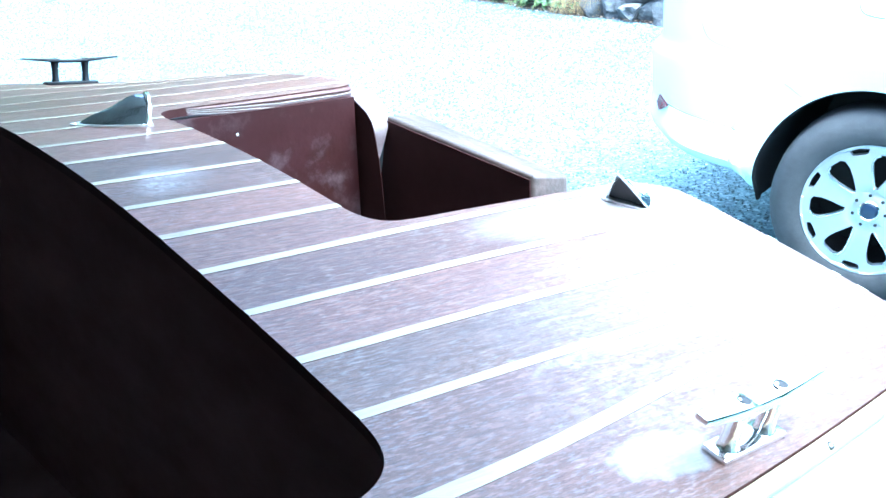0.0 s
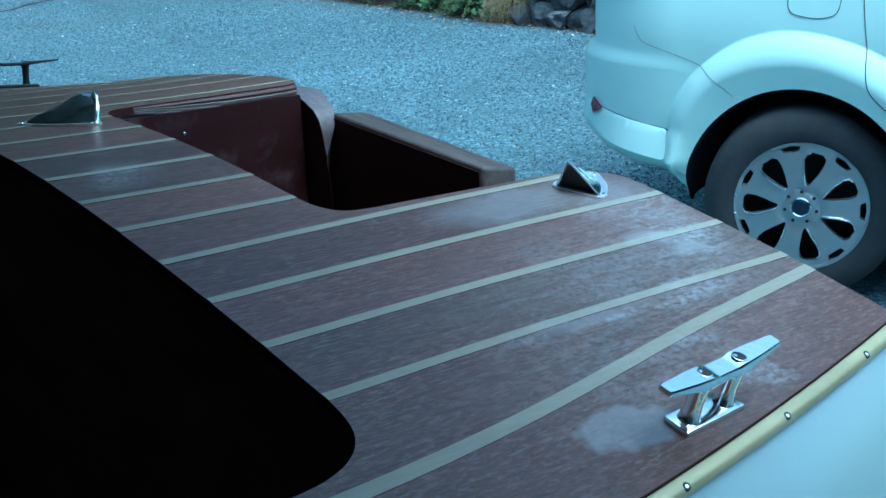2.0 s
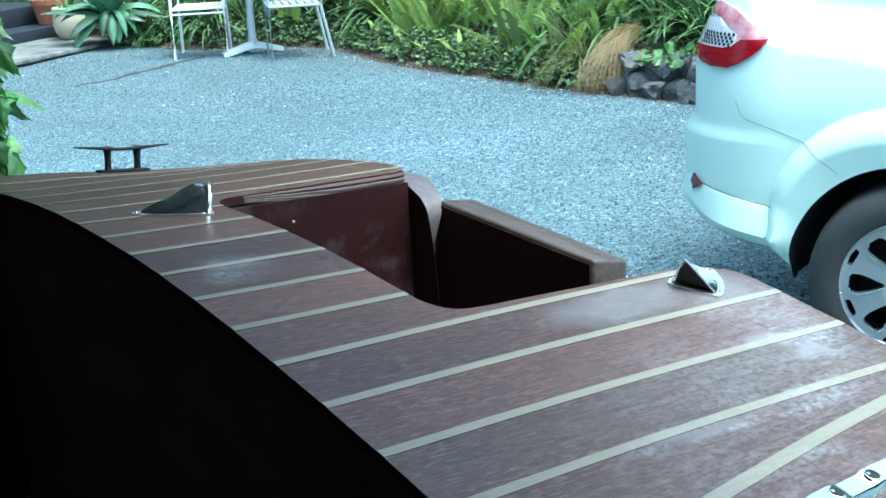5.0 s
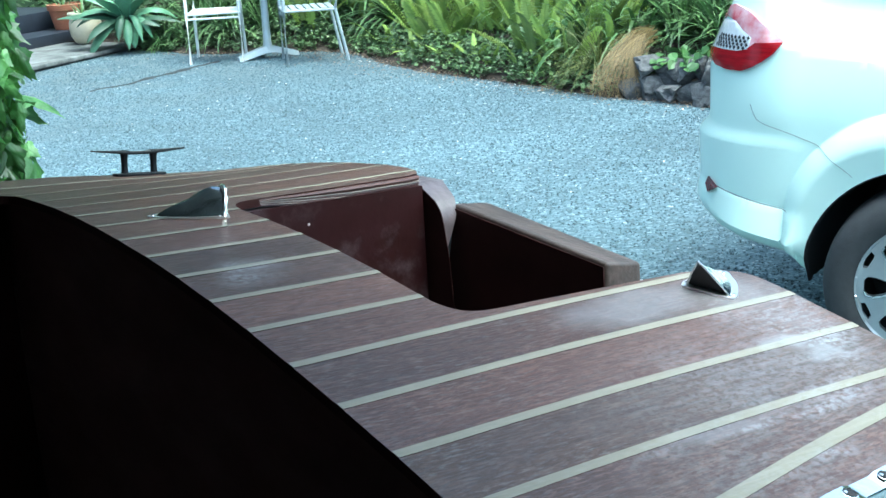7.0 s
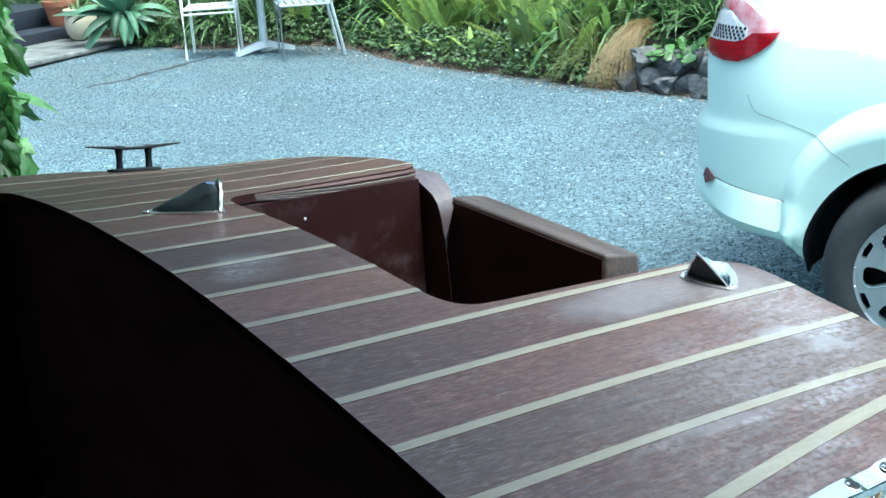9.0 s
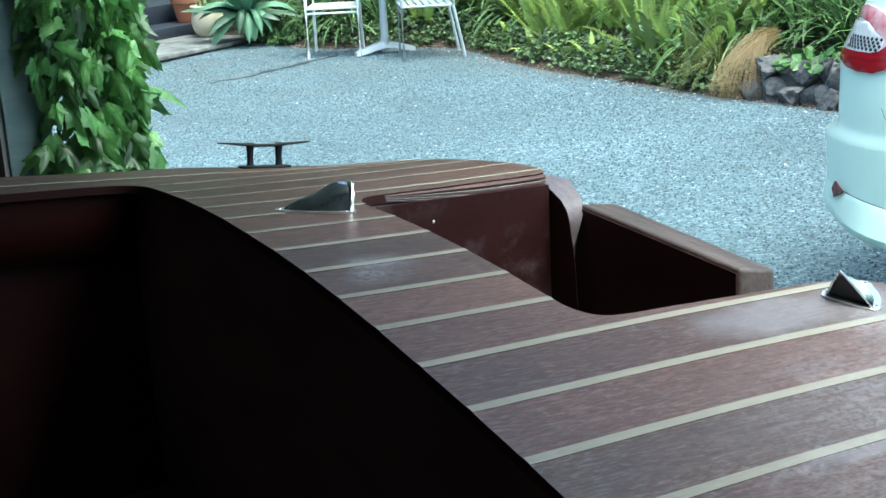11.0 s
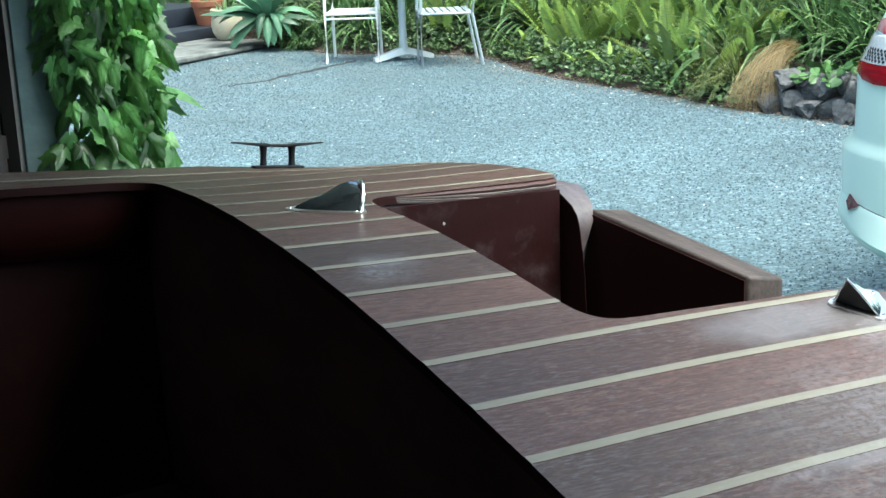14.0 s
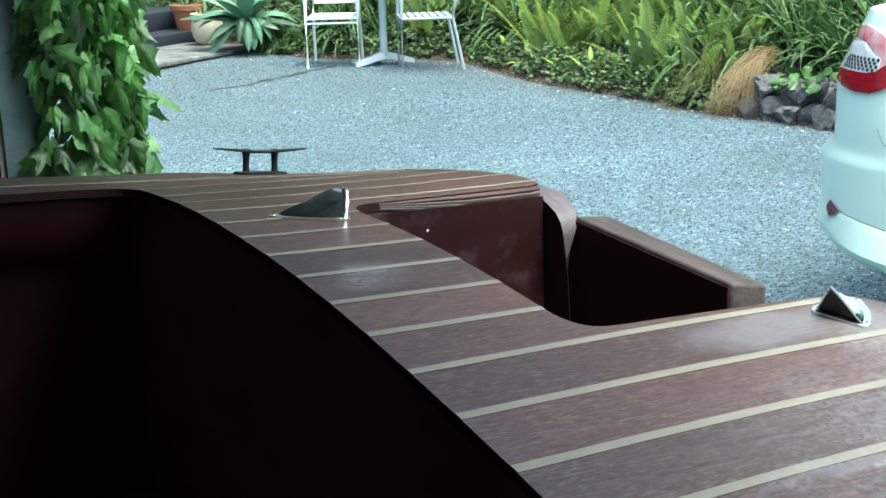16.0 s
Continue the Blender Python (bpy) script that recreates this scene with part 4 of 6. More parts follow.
def half_body(sg):
    """One side of the body skin with its wheel openings; sg mirrors it about the car's middle."""
    lines = []
    for f in (-0.3, -0.15, -0.07, -0.02, 0.03, 0.1, 0.2, 0.35, 0.5, 0.65, 0.8, 0.9, 1.0, 1.05):
        arc_line = []
        for i in range(61):
            a = math.pi * (0.02 + 0.72 * i / 60)
            q = arch_radii(-math.cos(a), 0.31 + math.sin(a))
            r = q[0] + (q[1] - q[0]) * f
            arc_line.append((-r * math.cos(a), 0.31 + r * math.sin(a)))
        lines.append(arc_line)
    for fn, offs in ((shelf_z, (0.008, 0.002, -0.003)), (lip_z, (0.012, 0.0, -0.012))):
        lines += [[(-1.5 + 0.03 * i, fn(-1.5 + 0.03 * i) + o) for i in range(36)] for o in offs]
    lines += [[(-0.52 + 0.05 * i, 1.032 - 0.13 * (0.05 * i - 0.02) + 0.09 * max(0.0, 0.05 * i - 0.32) + o) for i in range(20)] for o in (-0.003, 0.006)]
    lines += [[(-1.52 + 0.04 * i, z) for i in range(31)] for z in (0.69, 0.705, 0.715, 0.725, 0.735, 0.745, 0.755, 0.765, 0.78)]
    v, g = sheets(outline[::-1], [], lines, (0.028, 0.026) if sg > 0 else (0.07, 0.07), lambda s, z: "body")
    bm = bmesh.new()
    vs = {}
    for t in g["body"]:
        q = []
        for i in t:
            if i not in vs:
                x, y, z = skin(*v[i])
                vs[i] = bm.verts.new((x, y if sg > 0 else 2 * HALF - y, z))
            q.append(vs[i])
        try:
            bm.faces.new(q)
        except ValueError:
            pass
    bmesh.ops.recalc_face_normals(bm, faces=bm.faces)
    return bm


body = part("body_side", half_body(1), PAINT, car)
part("body_side", half_body(-1), PAINT, car)
# wheel-arch returns, tyres and covers
def on_side(s, z, lift=0.0):
    x, y, zz = skin(s, z)
    return Vector((x, y - lift, zz))


for cx in (0.0, 2.85):
    for far in (0, 1):
        rows = []
        for x, z in (arc if cx == 0 else arc2):
            p = on_side(x, z)
            y0 = p.y if not far else 2 * HALF - p.y
            d = 1 if not far else -1
            rows.append([(p.x, y0, p.z), (cx + (p.x - cx) * 0.985, y0 + d * 0.012, 0.31 + (p.z - 0.31) * 0.985), (p.x, y0 + d * 0.04, p.z + 0.01), (p.x, y0 + d * 0.3, p.z + 0.02), (p.x * 0.999 + cx * 0.001, y0 + d * 0.62, p.z + 0.02), (cx, y0 + d * 0.63, 0.31)])
        part("wheel_arch_liner", grid_surface(rows), BLACKPLASTIC, car)


def wheel(at, flip=False):
    """Tyre, rim barrel and a seven-spoke cover; the outer face looks towards -y."""
    em = new("wheel")
    em.parent = car
    em.matrix_basis = pose(*at, 90 if not flip else -90, 0, 13) @ Matrix.Scale(0.953, 4)
    prof = [(0.205, -0.01), (0.214, 0.006), (0.235, 0.017), (0.262, 0.02), (0.293, 0.014), (0.311, 0.0), (0.3195, -0.012), (0.3245, -0.03), (0.327, -0.10), (0.3245, -0.17), (0.30, -0.195), (0.25, -0.205), (0.205, -0.19)]
    part("tyre", lathe(prof, 72), TYRE, em, "worn black tyre")
    part("rim_barrel", lathe([(0.213, 0.0), (0.2, -0.03), (0.19, -0.05), (0.185, -0.18), (0.0, -0.182)], 48), BLACKPLASTIC, em)
    R = 0.219
    loops = []
    for k in range(7):
        a = 2 * math.pi * k / 7 + 0.43
        hole = []
        for r, da in ((0.077, 0.085), (0.10, 0.16), (0.132, 0.215), (0.165, 0.225), (0.183, 0.18), (0.190, 0.10)):
            hole.append((r * math.cos(a + da), r * math.sin(a + da)))
        for r, da in ((0.189, -0.10), (0.180, -0.175), (0.155, -0.205), (0.122, -0.185), (0.095, -0.125), (0.075, -0.05)):
            hole.append((r * math.cos(a + da), r * math.sin(a + da)))
        loops.append(hole)
        a2 = a + math.pi / 7
        loops.append([(r * math.cos(a2 + da), r * math.sin(a2 + da)) for r, da in ((0.190, -0.13), (0.206, -0.15), (0.209, 0.0), (0.206, 0.15), (0.190, 0.13), (0.187, 0.0))])
    outer = ring(0, 0, R, 84)[:-1]
    v, g = sheets(outer, loops, [ring(0, 0, r, 42) for r in (0.045, 0.2, 0.212)], 0.016, lambda x, y: 0)

    def face(x, y):
        r = math.hypot(x, y)
        z = 0.006 + 0.010 * (1 - (r / R) ** 2) - 0.012 * max(0.0, 1 - abs(r - 0.062) / 0.022) + (0.006 if r > 0.212 else 0.0)
        return (x, y, z)

    part("wheel_cover", slab(v, g[0], face, lambda x, y: (x, y, face(x, y)[2] - 0.026)), CAPMAT, em, "silver seven-spoke wheel cover")
    for lp in loops:
        if len(lp) == 12:
            # bright bar on one side of each window stands in for its lit wall
            edge = [(x * 0.985, y * 0.985, face(x, y)[2] + 0.0015) for x, y in lp[:6]]
            part("spoke_edge_glint", tube(edge, 0.0044, 6), CHROME, em)
    part("hub_badge", lathe([(0.0, 0.021), (0.02, 0.0215), (0.026, 0.019), (0.03, 0.012)], 28), BADGE, em, "dark blue hub badge")
    part("hub_ring", lathe([(0.027, 0.018), (0.03, 0.0205), (0.034, 0.018), (0.036, 0.010)], 28), CHROME, em)
    for k in range(7):
        a = 2 * math.pi * k / 7 + 0.66
        part("stud_hole", lathe([(0.0, 0.0), (0.005, 0.0), (0.006, -0.004)], 10, (0.052 * math.cos(a), 0.052 * math.sin(a), 0.0135)), SHADE, em)


BADGE = material("blue_badge", (0.012, 0.025, 0.06), 0.35, vary=0.3, scale=(30, 30, 30), coat=0.2)
for cx in (0.0, 2.85):
    wheel((cx + 0.012, 0.0, 0.313))
    wheel((cx + 0.012, 2 * HALF, 0.313), True)


def side_line(pts, name, mat, width=0.004, lift=0.0022):
    """A narrow strip laid along the body's skin."""
    return part(name, tube([on_side(s, z, lift - width * 0.5) for s, z in pts], width * 0.5, 6), mat, car)


def smooth_line(pts, n=8):
    out = []
    for i in range(len(pts) - 1):
        p0, p1, p2, p3 = (pts[max(i - 1, 0)], pts[i], pts[i + 1], pts[min(i + 2, len(pts) - 1)])
        for k in range(n):
            t = k / n
            out.append(tuple(0.5 * (2 * b + (c - a) * t + (2 * a - 5 * b + 4 * c - d) * t * t + (3 * b - a - 3 * c + d) * t ** 3) for a, b, c, d in zip(p0, p1, p2, p3)))
    return out + [pts[-1]]


# roof, glass and ends
def cross(u, z, tuck):
    return [(u, HALF + (HALF - tuck) * k, z + 0.03 * (1 - k * k)) for k in (-1, -0.8, -0.4, 0, 0.4, 0.8, 1)]


rows = [cross(-0.66, 1.2, 0.34), cross(-0.58, 1.36, 0.32), cross(-0.42, 1.455, 0.29), cross(0.0, 1.485, 0.27), cross(1.0, 1.485, 0.27), cross(1.45, 1.43, 0.27), cross(2.3, 0.99, 0.2), cross(3.0, 0.9, 0.2), cross(3.55, 0.76, 0.25), cross(3.7, 0.6, 0.2)]
bm = grid_surface(rows)
bmesh.ops.recalc_face_normals(bm, faces=bm.faces)
part("roof", bm, PAINT, car)
for far in (0, 1):
    rows = []
    for i in range(24):
        s = -0.55 + 2.7 * i / 23
        z0 = np.interp(s, [-0.7, -0.3, 0.4, 1.2, 2.3], [1.215, 1.185, 1.155, 1.10, 0.985])
        z1 = np.interp(s, [-0.75, -0.6, 0.0, 1.0, 1.45, 2.15], [1.25, 1.44, 1.475, 1.475, 1.425, 1.06])
        p = on_side(s, z0)
        q = Vector((p.x, 0.27, z1))
        a = [(p.x, p.y + (q.y - p.y) * t, p.z + (q.z - p.z) * t) for t in (0, 0.25, 0.5, 0.75, 1.0)]
        rows.append([(x, y if not far else 2 * HALF - y, z) for x, y, z in a])
    part("side_window", grid_surface(rows), GLASS, car, "dark tinted side glass")
rows = []
for z in (0.40, 0.45, 0.6, 0.7, 0.735, 0.9, 1.05, 1.2):
    a = skin(-1.52, z)
    rows.append([(a[0] - 0.02 * math.sin(math.pi * k / 6), a[1] + (2 * HALF - 2 * a[1]) * k / 6, z) for k in range(7)])
part("tailgate", grid_surface(rows), PAINT, car)
part("floor_pan", box(-0.28, 0.3, 0.24, 3.4, 2 * HALF - 0.25, 0.28), BLACKPLASTIC, car)


# lamps and panel gaps
LAMP = [(-0.66, 0.95), (-0.75, 0.948), (-0.84, 0.955), (-0.93, 0.97), (-0.99, 1.0), (-1.01, 1.05), (-0.99, 1.11), (-0.94, 1.145), (-0.86, 1.155), (-0.77, 1.15), (-0.70, 1.138), (-0.65, 1.12), (-0.60, 1.10), (-0.55, 1.075), (-0.51, 1.052), (-0.512, 1.038), (-0.535, 1.01), (-0.57, 0.985), (-0.61, 0.965)]


def lamp_zone(s, z):
    split = float(np.interp(s, [-1.02, -0.9, -0.70, -0.655, -0.62, -0.5], [1.0, 1.01, 1.012, 1.02, 1.042, 1.047]))
    if z < split:
        return "red"
    return "clear" if z < 1.105 - 0.35 * max(0.0, s + 0.78) and s < -0.645 else "rose"


def lens(v, tris):
    return slab(v, tris, lambda s, z: tuple(on_side(s, z, 0.012)), lambda s, z: tuple(on_side(s, z, -0.03)))


def facing(s, z):
    """The pose of a small piece lying on the lamp's face."""
    n = (on_side(s + 0.01, z) - on_side(s - 0.01, z)).cross(on_side(s, z + 0.01) - on_side(s, z - 0.01)).normalized()
    n = n if n.y < 0 or n.x < -0.5 else -n
    return Matrix.Translation(on_side(s, z, 0.0125) + n * 0.0016) @ n.to_track_quat("Z", "Y").to_matrix().to_4x4()


tail = new("tail_lamp")
tail.parent = car
v, g = sheets(LAMP[::-1], [], [[(-1.02 + 0.04 * i, float(np.interp(-1.02 + 0.04 * i, [-1.02, -0.9, -0.70, -0.655, -0.62, -0.5], [1.0, 1.01, 1.012, 1.02, 1.042, 1.047]))) for i in range(14)], [(-1.02, 1.105), (-0.78, 1.105), (-0.645, 1.058)], [(-0.645, 1.01), (-0.645, 1.07)]], 0.02, lamp_zone)
for k, mat, nm in (("red", RED, "red_lens"), ("clear", CLEAR, "clear_lens"), ("rose", PINK, "rose_lens")):
    if k in g:
        part(nm, lens(v, g[k]), mat, tail)
for i in range(4):
    for j in range(9):
        s, z = -0.88 + 0.026 * j + 0.013 * (i % 2), 1.022 + 0.011 * i
        if lamp_zone(s, z) == "clear":
            part("reflector_facet", lathe([(0.0, 0.0), (0.0066, 0.0), (0.0066, -0.003)], 4), SHADE, tail).matrix_basis = facing(s, z)
rv, rg = sheets([(-0.815, 0.572), (-0.835, 0.545), (-0.80, 0.520), (-0.745, 0.546)], [], [], 0.02, lambda s, z: 0)
part("rear_reflector", lens(rv, rg[0]), material("dark_red_reflector", (0.13, 0.004, 0.012), 0.2, vary=0.3, scale=(60, 60, 60)), car, "small red bumper reflector")
side_line(smooth_line([(-0.61, 0.845), (-0.59, 0.812), (-0.56, 0.79), (-0.46, 0.766), (-0.35, 0.731), (-0.27, 0.687), (-0.22, 0.65)]), "panel_gap", LINE, 0.0012)
side_line([(-0.76 + 0.02 * i, shelf_z(-0.76 + 0.02 * i) + 0.001) for i in range(17)], "bumper_gap", LINE, 0.0028)
side_line(smooth_line([(-0.08, 0.935), (-0.075, 0.92), (-0.055, 0.905), (0.01, 0.896), (0.06, 0.905), (0.078, 0.925), (0.082, 0.965), (0.075, 1.005), (0.01, 1.013), (-0.06, 1.005), (-0.08, 0.975), (-0.08, 0.935)]), "fuel_flap_gap", LINE, 0.0025)
side_line(smooth_line([(0.12, 1.14), (0.145, 1.0), (0.155, 0.93), (0.18, 0.8), (0.20, 0.71), (0.23, 0.67), (0.29, 0.62), (0.38, 0.52), (0.43, 0.4), (0.44, 0.3)]), "door_gap", LINE, 0.0028)


# ---------- garden border ----------
def leaf_mat(name, color, dark, rough=0.5, lo=0.55, hi=1.35):
    m = material(name, color, rough, vary=0.5, scale=(5, 5, 5), dark=dark)
    m.node_tree.nodes["Principled BSDF"].inputs["Transmission Weight"].default_value = 0.0
    return island_tint(m, lo, hi)


FERN = material("fern_green", (0.34, 0.43, 0.09), 0.5, vary=0.5, scale=(6, 6, 6), dark=(0.12, 0.2, 0.045), per=0.5)
STRAP = leaf_mat("strap_leaf_green", (0.19, 0.30, 0.10), (0.075, 0.135, 0.05), 0.38, 0.45, 1.5)
SMALL = leaf_mat("groundcover_green", (0.15, 0.225, 0.08), (0.065, 0.105, 0.045), 0.45)
BROAD = leaf_mat("broad_leaf_green", (0.105, 0.205, 0.05), (0.05, 0.115, 0.03), 0.45, 0.6, 1.25)
HEDGE = leaf_mat("hedge_green", (0.075, 0.13, 0.04), (0.03, 0.055, 0.02), 0.55)
TAN = leaf_mat("dry_grass_tan", (0.36, 0.25, 0.105), (0.2, 0.135, 0.05), 0.6, 0.4, 1.3)
AGAVE = material("agave_blue_green", (0.175, 0.315, 0.19), 0.42, vary=0.6, scale=(5, 5, 5), dark=(0.06, 0.14, 0.07), per=0.6)
SOIL = material("leaf_litter_soil", (0.075, 0.054, 0.04), 0.95, vary=0.6, scale=(9, 9, 9), bump=0.6, bump_scale=40)
ROCK = material("dark_basalt", (0.17, 0.163, 0.16), 0.85, vary=0.7, scale=(3, 3, 4), bump=0.8, bump_scale=6, per=0.35)
STEM = material("brown_stem", (0.16, 0.11, 0.07), 0.8, vary=0.4, scale=(20, 20, 8))
rnd = random.Random(7)


class Leaves:
    """Collects small curved leaves in one mesh."""

    def __init__(self):
        self.v, self.f = [], []

    def blade(self, base, way, up, length, width, droop=0.0, segs=4, tip=0.1, fold=0.12):
        """A strap leaf that starts at base along way and bends downwards."""
        d, p = Vector(way).normalized(), Vector(base)
        side = d.cross(Vector(up))
        if side.length < 1e-3:
            side = Vector((1, 0, 0))
        side.normalize()
        k0 = len(self.v)
        for i in range(segs + 1):
            t = i / segs
            w = width * (0.55 + 0.9 * t - 1.45 * t * t + tip * (1 - t)) if i < segs else width * 0.04
            nrm = side.cross(d)
            self.v += [tuple(p - side * w * 0.5 + nrm * w * fold), tuple(p), tuple(p + side * w * 0.5 + nrm * w * fold)]
            d = (d + Vector((0, 0, -droop / segs))).normalized()
            p = p + d * length / segs
        for i in range(segs):
            a = k0 + 3 * i
            self.f += [(a, a + 1, a + 4, a + 3), (a + 1, a + 2, a + 5, a + 4)]

    def ribbon(self, rows):
        """A thin blade through (point, width) pairs, its face turned upwards and outwards."""
        k = len(self.v)
        for (p, w), (a, _), (b, _) in zip(rows, rows[:1] + rows[:-1], rows[1:] + rows[-1:]):
            side = (b - a).cross(Vector((0.2, 1, 0.1))).normalized()
            self.v += [tuple(p - side * w * 0.5), tuple(p + side * w * 0.5)]
        self.f += [(k + 2 * i, k + 2 * i + 1, k + 2 * i + 3, k + 2 * i + 2) for i in range(len(rows) - 1)]

    def oval(self, at, way, nrm, length, width, cup=0.15, fine=False):
        """A broad leaf along way, facing nrm: a folded hexagon, or a rounder outline where fine."""
        d, n0 = Vector(way).normalized(), Vector(nrm).normalized()
        s = d.cross(n0)
        if s.length < 1e-3:
            s = Vector((1, 0, 0))
        s.normalize()
        n0 = s.cross(d)
        p, k = Vector(at), len(self.v)
        for a, b, c in ((0, 0, 0), (0.1, 0.3, cup * 0.8), (0.33, 0.5, cup), (0.58, 0.47, cup * 0.9), (0.8, 0.3, cup * 0.6), (0.93, 0.12, 0.02), (1.02, 0, -0.06), (0.93, -0.12, 0.02), (0.8, -0.3, cup * 0.6), (0.58, -0.47, cup * 0.9), (0.33, -0.5, cup), (0.1, -0.3, cup * 0.8), (0.5, 0, 0)) if fine else ((0, 0, 0), (0.33, 0.5, cup), (0.72, 0.36, cup * 0.7), (1, 0, -0.05), (0.72, -0.36, cup * 0.7), (0.33, -0.5, cup), (0.5, 0, 0)):
            self.v.append(tuple(p + d * length * a + s * width * b + n0 * width * c))
        m = len(self.v) - k - 1
        self.f += [(k + i, k + (i + 1) % m, k + m) for i in range(m)]

    def mesh(self, name, mat):
        me = bpy.data.meshes.new(name)
        me.from_pydata(self.v, [], self.f)
        me.materials.append(mat)
        me.update()
        return me


def unit(r, el_lo=-20, el_hi=80):
    a, e = r.uniform(0, 2 * math.pi), radians(r.uniform(el_lo, el_hi))
    return Vector((math.cos(a) * math.cos(e), math.sin(a) * math.cos(e), math.sin(e)))


def frond_mesh(seed, length):
    """One sword-fern frond: it rises from the origin, leans towards +x and carries short leaflets on both sides."""
    r, L = random.Random(seed), Leaves()
    el = radians(r.uniform(66, 88))
    d = Vector((math.cos(el), 0, math.sin(el)))
    p, n = Vector((0, 0, 0)), 30
    bend = r.uniform(0.5, 1.9)
    spine = []
    for i in range(n):
        t = i / n
        spine.append(p.copy())
        q = p + d * length / n
        side = d.cross(Vector((0, 1, 0))).cross(d).normalized()
        w = 0.066 * (math.sin(math.pi * min(1, t * 0.9 + 0.1)) ** 0.5) * (1 - 0.3 * t) * r.uniform(0.8, 1.15)
        if t > 0.1:
            for s in (-1, 1):
                way = Vector((0, s, 0)) + d * 0.4 + Vector((0, 0, r.uniform(-0.1, 0.25)))
                L.blade(p, way, (1, 0, 0.3), w, 0.024, 0.3, 2, 0.3, 0.05)
        d = (d + Vector((0, 0, -bend * 1.6 * t * t / n * 2))).normalized() if t > 0.3 else d
        p = q
    k = len(L.v)
    for q in spine:
        L.v += [(q.x, q.y - 0.0025, q.z), (q.x, q.y + 0.0025, q.z)]
    L.f += [(k + 2 * i, k + 2 * i + 1, k + 2 * i + 3, k + 2 * i + 2) for i in range(n - 1)]
    return L.mesh("frond", FERN)


def strap_mesh(seed, count, length, width, droop, spread=(35, 85), base=0.06, bias=None):
    r, L = random.Random(seed), Leaves()
    for k in range(count):
        a = r.uniform(0, 2 * math.pi)
        el = radians(r.uniform(*spread))
        d = Vector((math.cos(a) * math.cos(el), math.sin(a) * math.cos(el), math.sin(el)))
        if bias:
            d = (d + Vector(bias) * r.uniform(0.55, 1.0)).normalized()
        rr = base * math.sqrt(r.random())
        b = (rr * math.cos(a), rr * math.sin(a), 0)
        L.blade(b, d, (0, 0, 1) if abs(d.z) < 0.95 else (1, 0, 0), length * r.uniform(0.6, 1.1), width * r.uniform(0.7, 1.2), droop * r.uniform(0.5, 1.4), 6, 0.3)
    return L


def at_ground(x, y, lift=0.0):
    return (x, y, min(ground_z(x, y), 0.3) + lift)


BORDER = [(-13.4, 3.6), (-11.5, 4.35), (-10.9, 4.5), (-10.2, 4.75), (-9.75, 5.2), (-9.2, 5.6), (-8.73, 5.62), (-8.17, 5.55), (-7.5, 5.46), (-6.87, 5.45), (-5.86, 5.47), (-5.4, 5.5), (-5.0, 5.62), (-4.4, 5.72), (-3.2, 5.8), (-1.5, 5.85), (1.0, 5.9), (4.0, 6.0)]


SEGMENTS = [math.dist(a, b) for a, b in zip(BORDER, BORDER[1:])]
LENGTH = sum(SEGMENTS)


def border(t):
    """A point on the border line, and the way into the bed, for t from 0 to 1."""
    seg, s = SEGMENTS, t * LENGTH
    for (a, b), ln in zip(zip(BORDER, BORDER[1:]), seg):
        if s <= ln:
            k = s / ln
            d = Vector((b[0] - a[0], b[1] - a[1])) / ln
            return Vector((a[0] + (b[0] - a[0]) * k, a[1] + (b[1] - a[1]) * k)), Vector((-d.y, d.x))
        s -= ln
    return Vector(BORDER[-1]), Vector((0, 1))


def bed_z(depth):
    return 0.02 + 0.22 * min(1.0, max(0.0, depth) / 0.7) + 0.12 * max(0.0, depth - 0.7)


# soil
rows = []
for i in range(121):
    p, n = border(i / 120)
    wob = 0.06 * noise.noise((i * 0.45, 0, 2))
    rows.append([at_ground(p.x + n.x * (d + wob), p.y + n.y * (d + wob), z) for d, z in ((-0.14 - 0.22 * math.exp(-(((p.x + 8.6) / 1.1) ** 2)), -0.028), (-0.02, 0.016), (0.15, 0.07), (0.4, bed_z(0.4)), (0.8, bed_z(0.8)), (1.6, bed_z(1.6)), (3.2, bed_z(3.2)), (4.2, 0.0))])
bm = grid_surface(rows)
bmesh.ops.recalc_face_normals(bm, faces=bm.faces)
if bm.faces[0].normal.z < 0:
    bmesh.ops.reverse_faces(bm, faces=bm.faces)
tagged(part("garden_bed", bm, SOIL), "raised garden bed of brown leaf litter", "garden bed", kind="structure")


def bed_point(t, depth):
    p, n = border(t)
    q = p + n * depth
    g = min(ground_z(q.x, q.y), 0.3)
    return Vector((q.x, q.y, g + bed_z(depth)))


def plant(name, mesh, at, label, category, rz=0.0, size=1.0, group="", tilt=0.0):
    ob = new(name, mesh)
    ob.matrix_basis = Matrix.Translation(at) @ Matrix.Rotation(radians(rz), 4, "Z") @ Matrix.Rotation(radians(tilt), 4, "X") @ Matrix.Scale(size, 4)
    return tagged(ob, label, category, group)


def t_of_x(x):
    """The border parameter at a given x."""
    s = 0.0
    for (p, q), ln in zip(zip(BORDER, BORDER[1:]), SEGMENTS):
        if p[0] <= x <= q[0]:
            return (s + ln * (x - p[0]) / (q[0] - p[0])) / LENGTH
        s += ln
    return 1.0


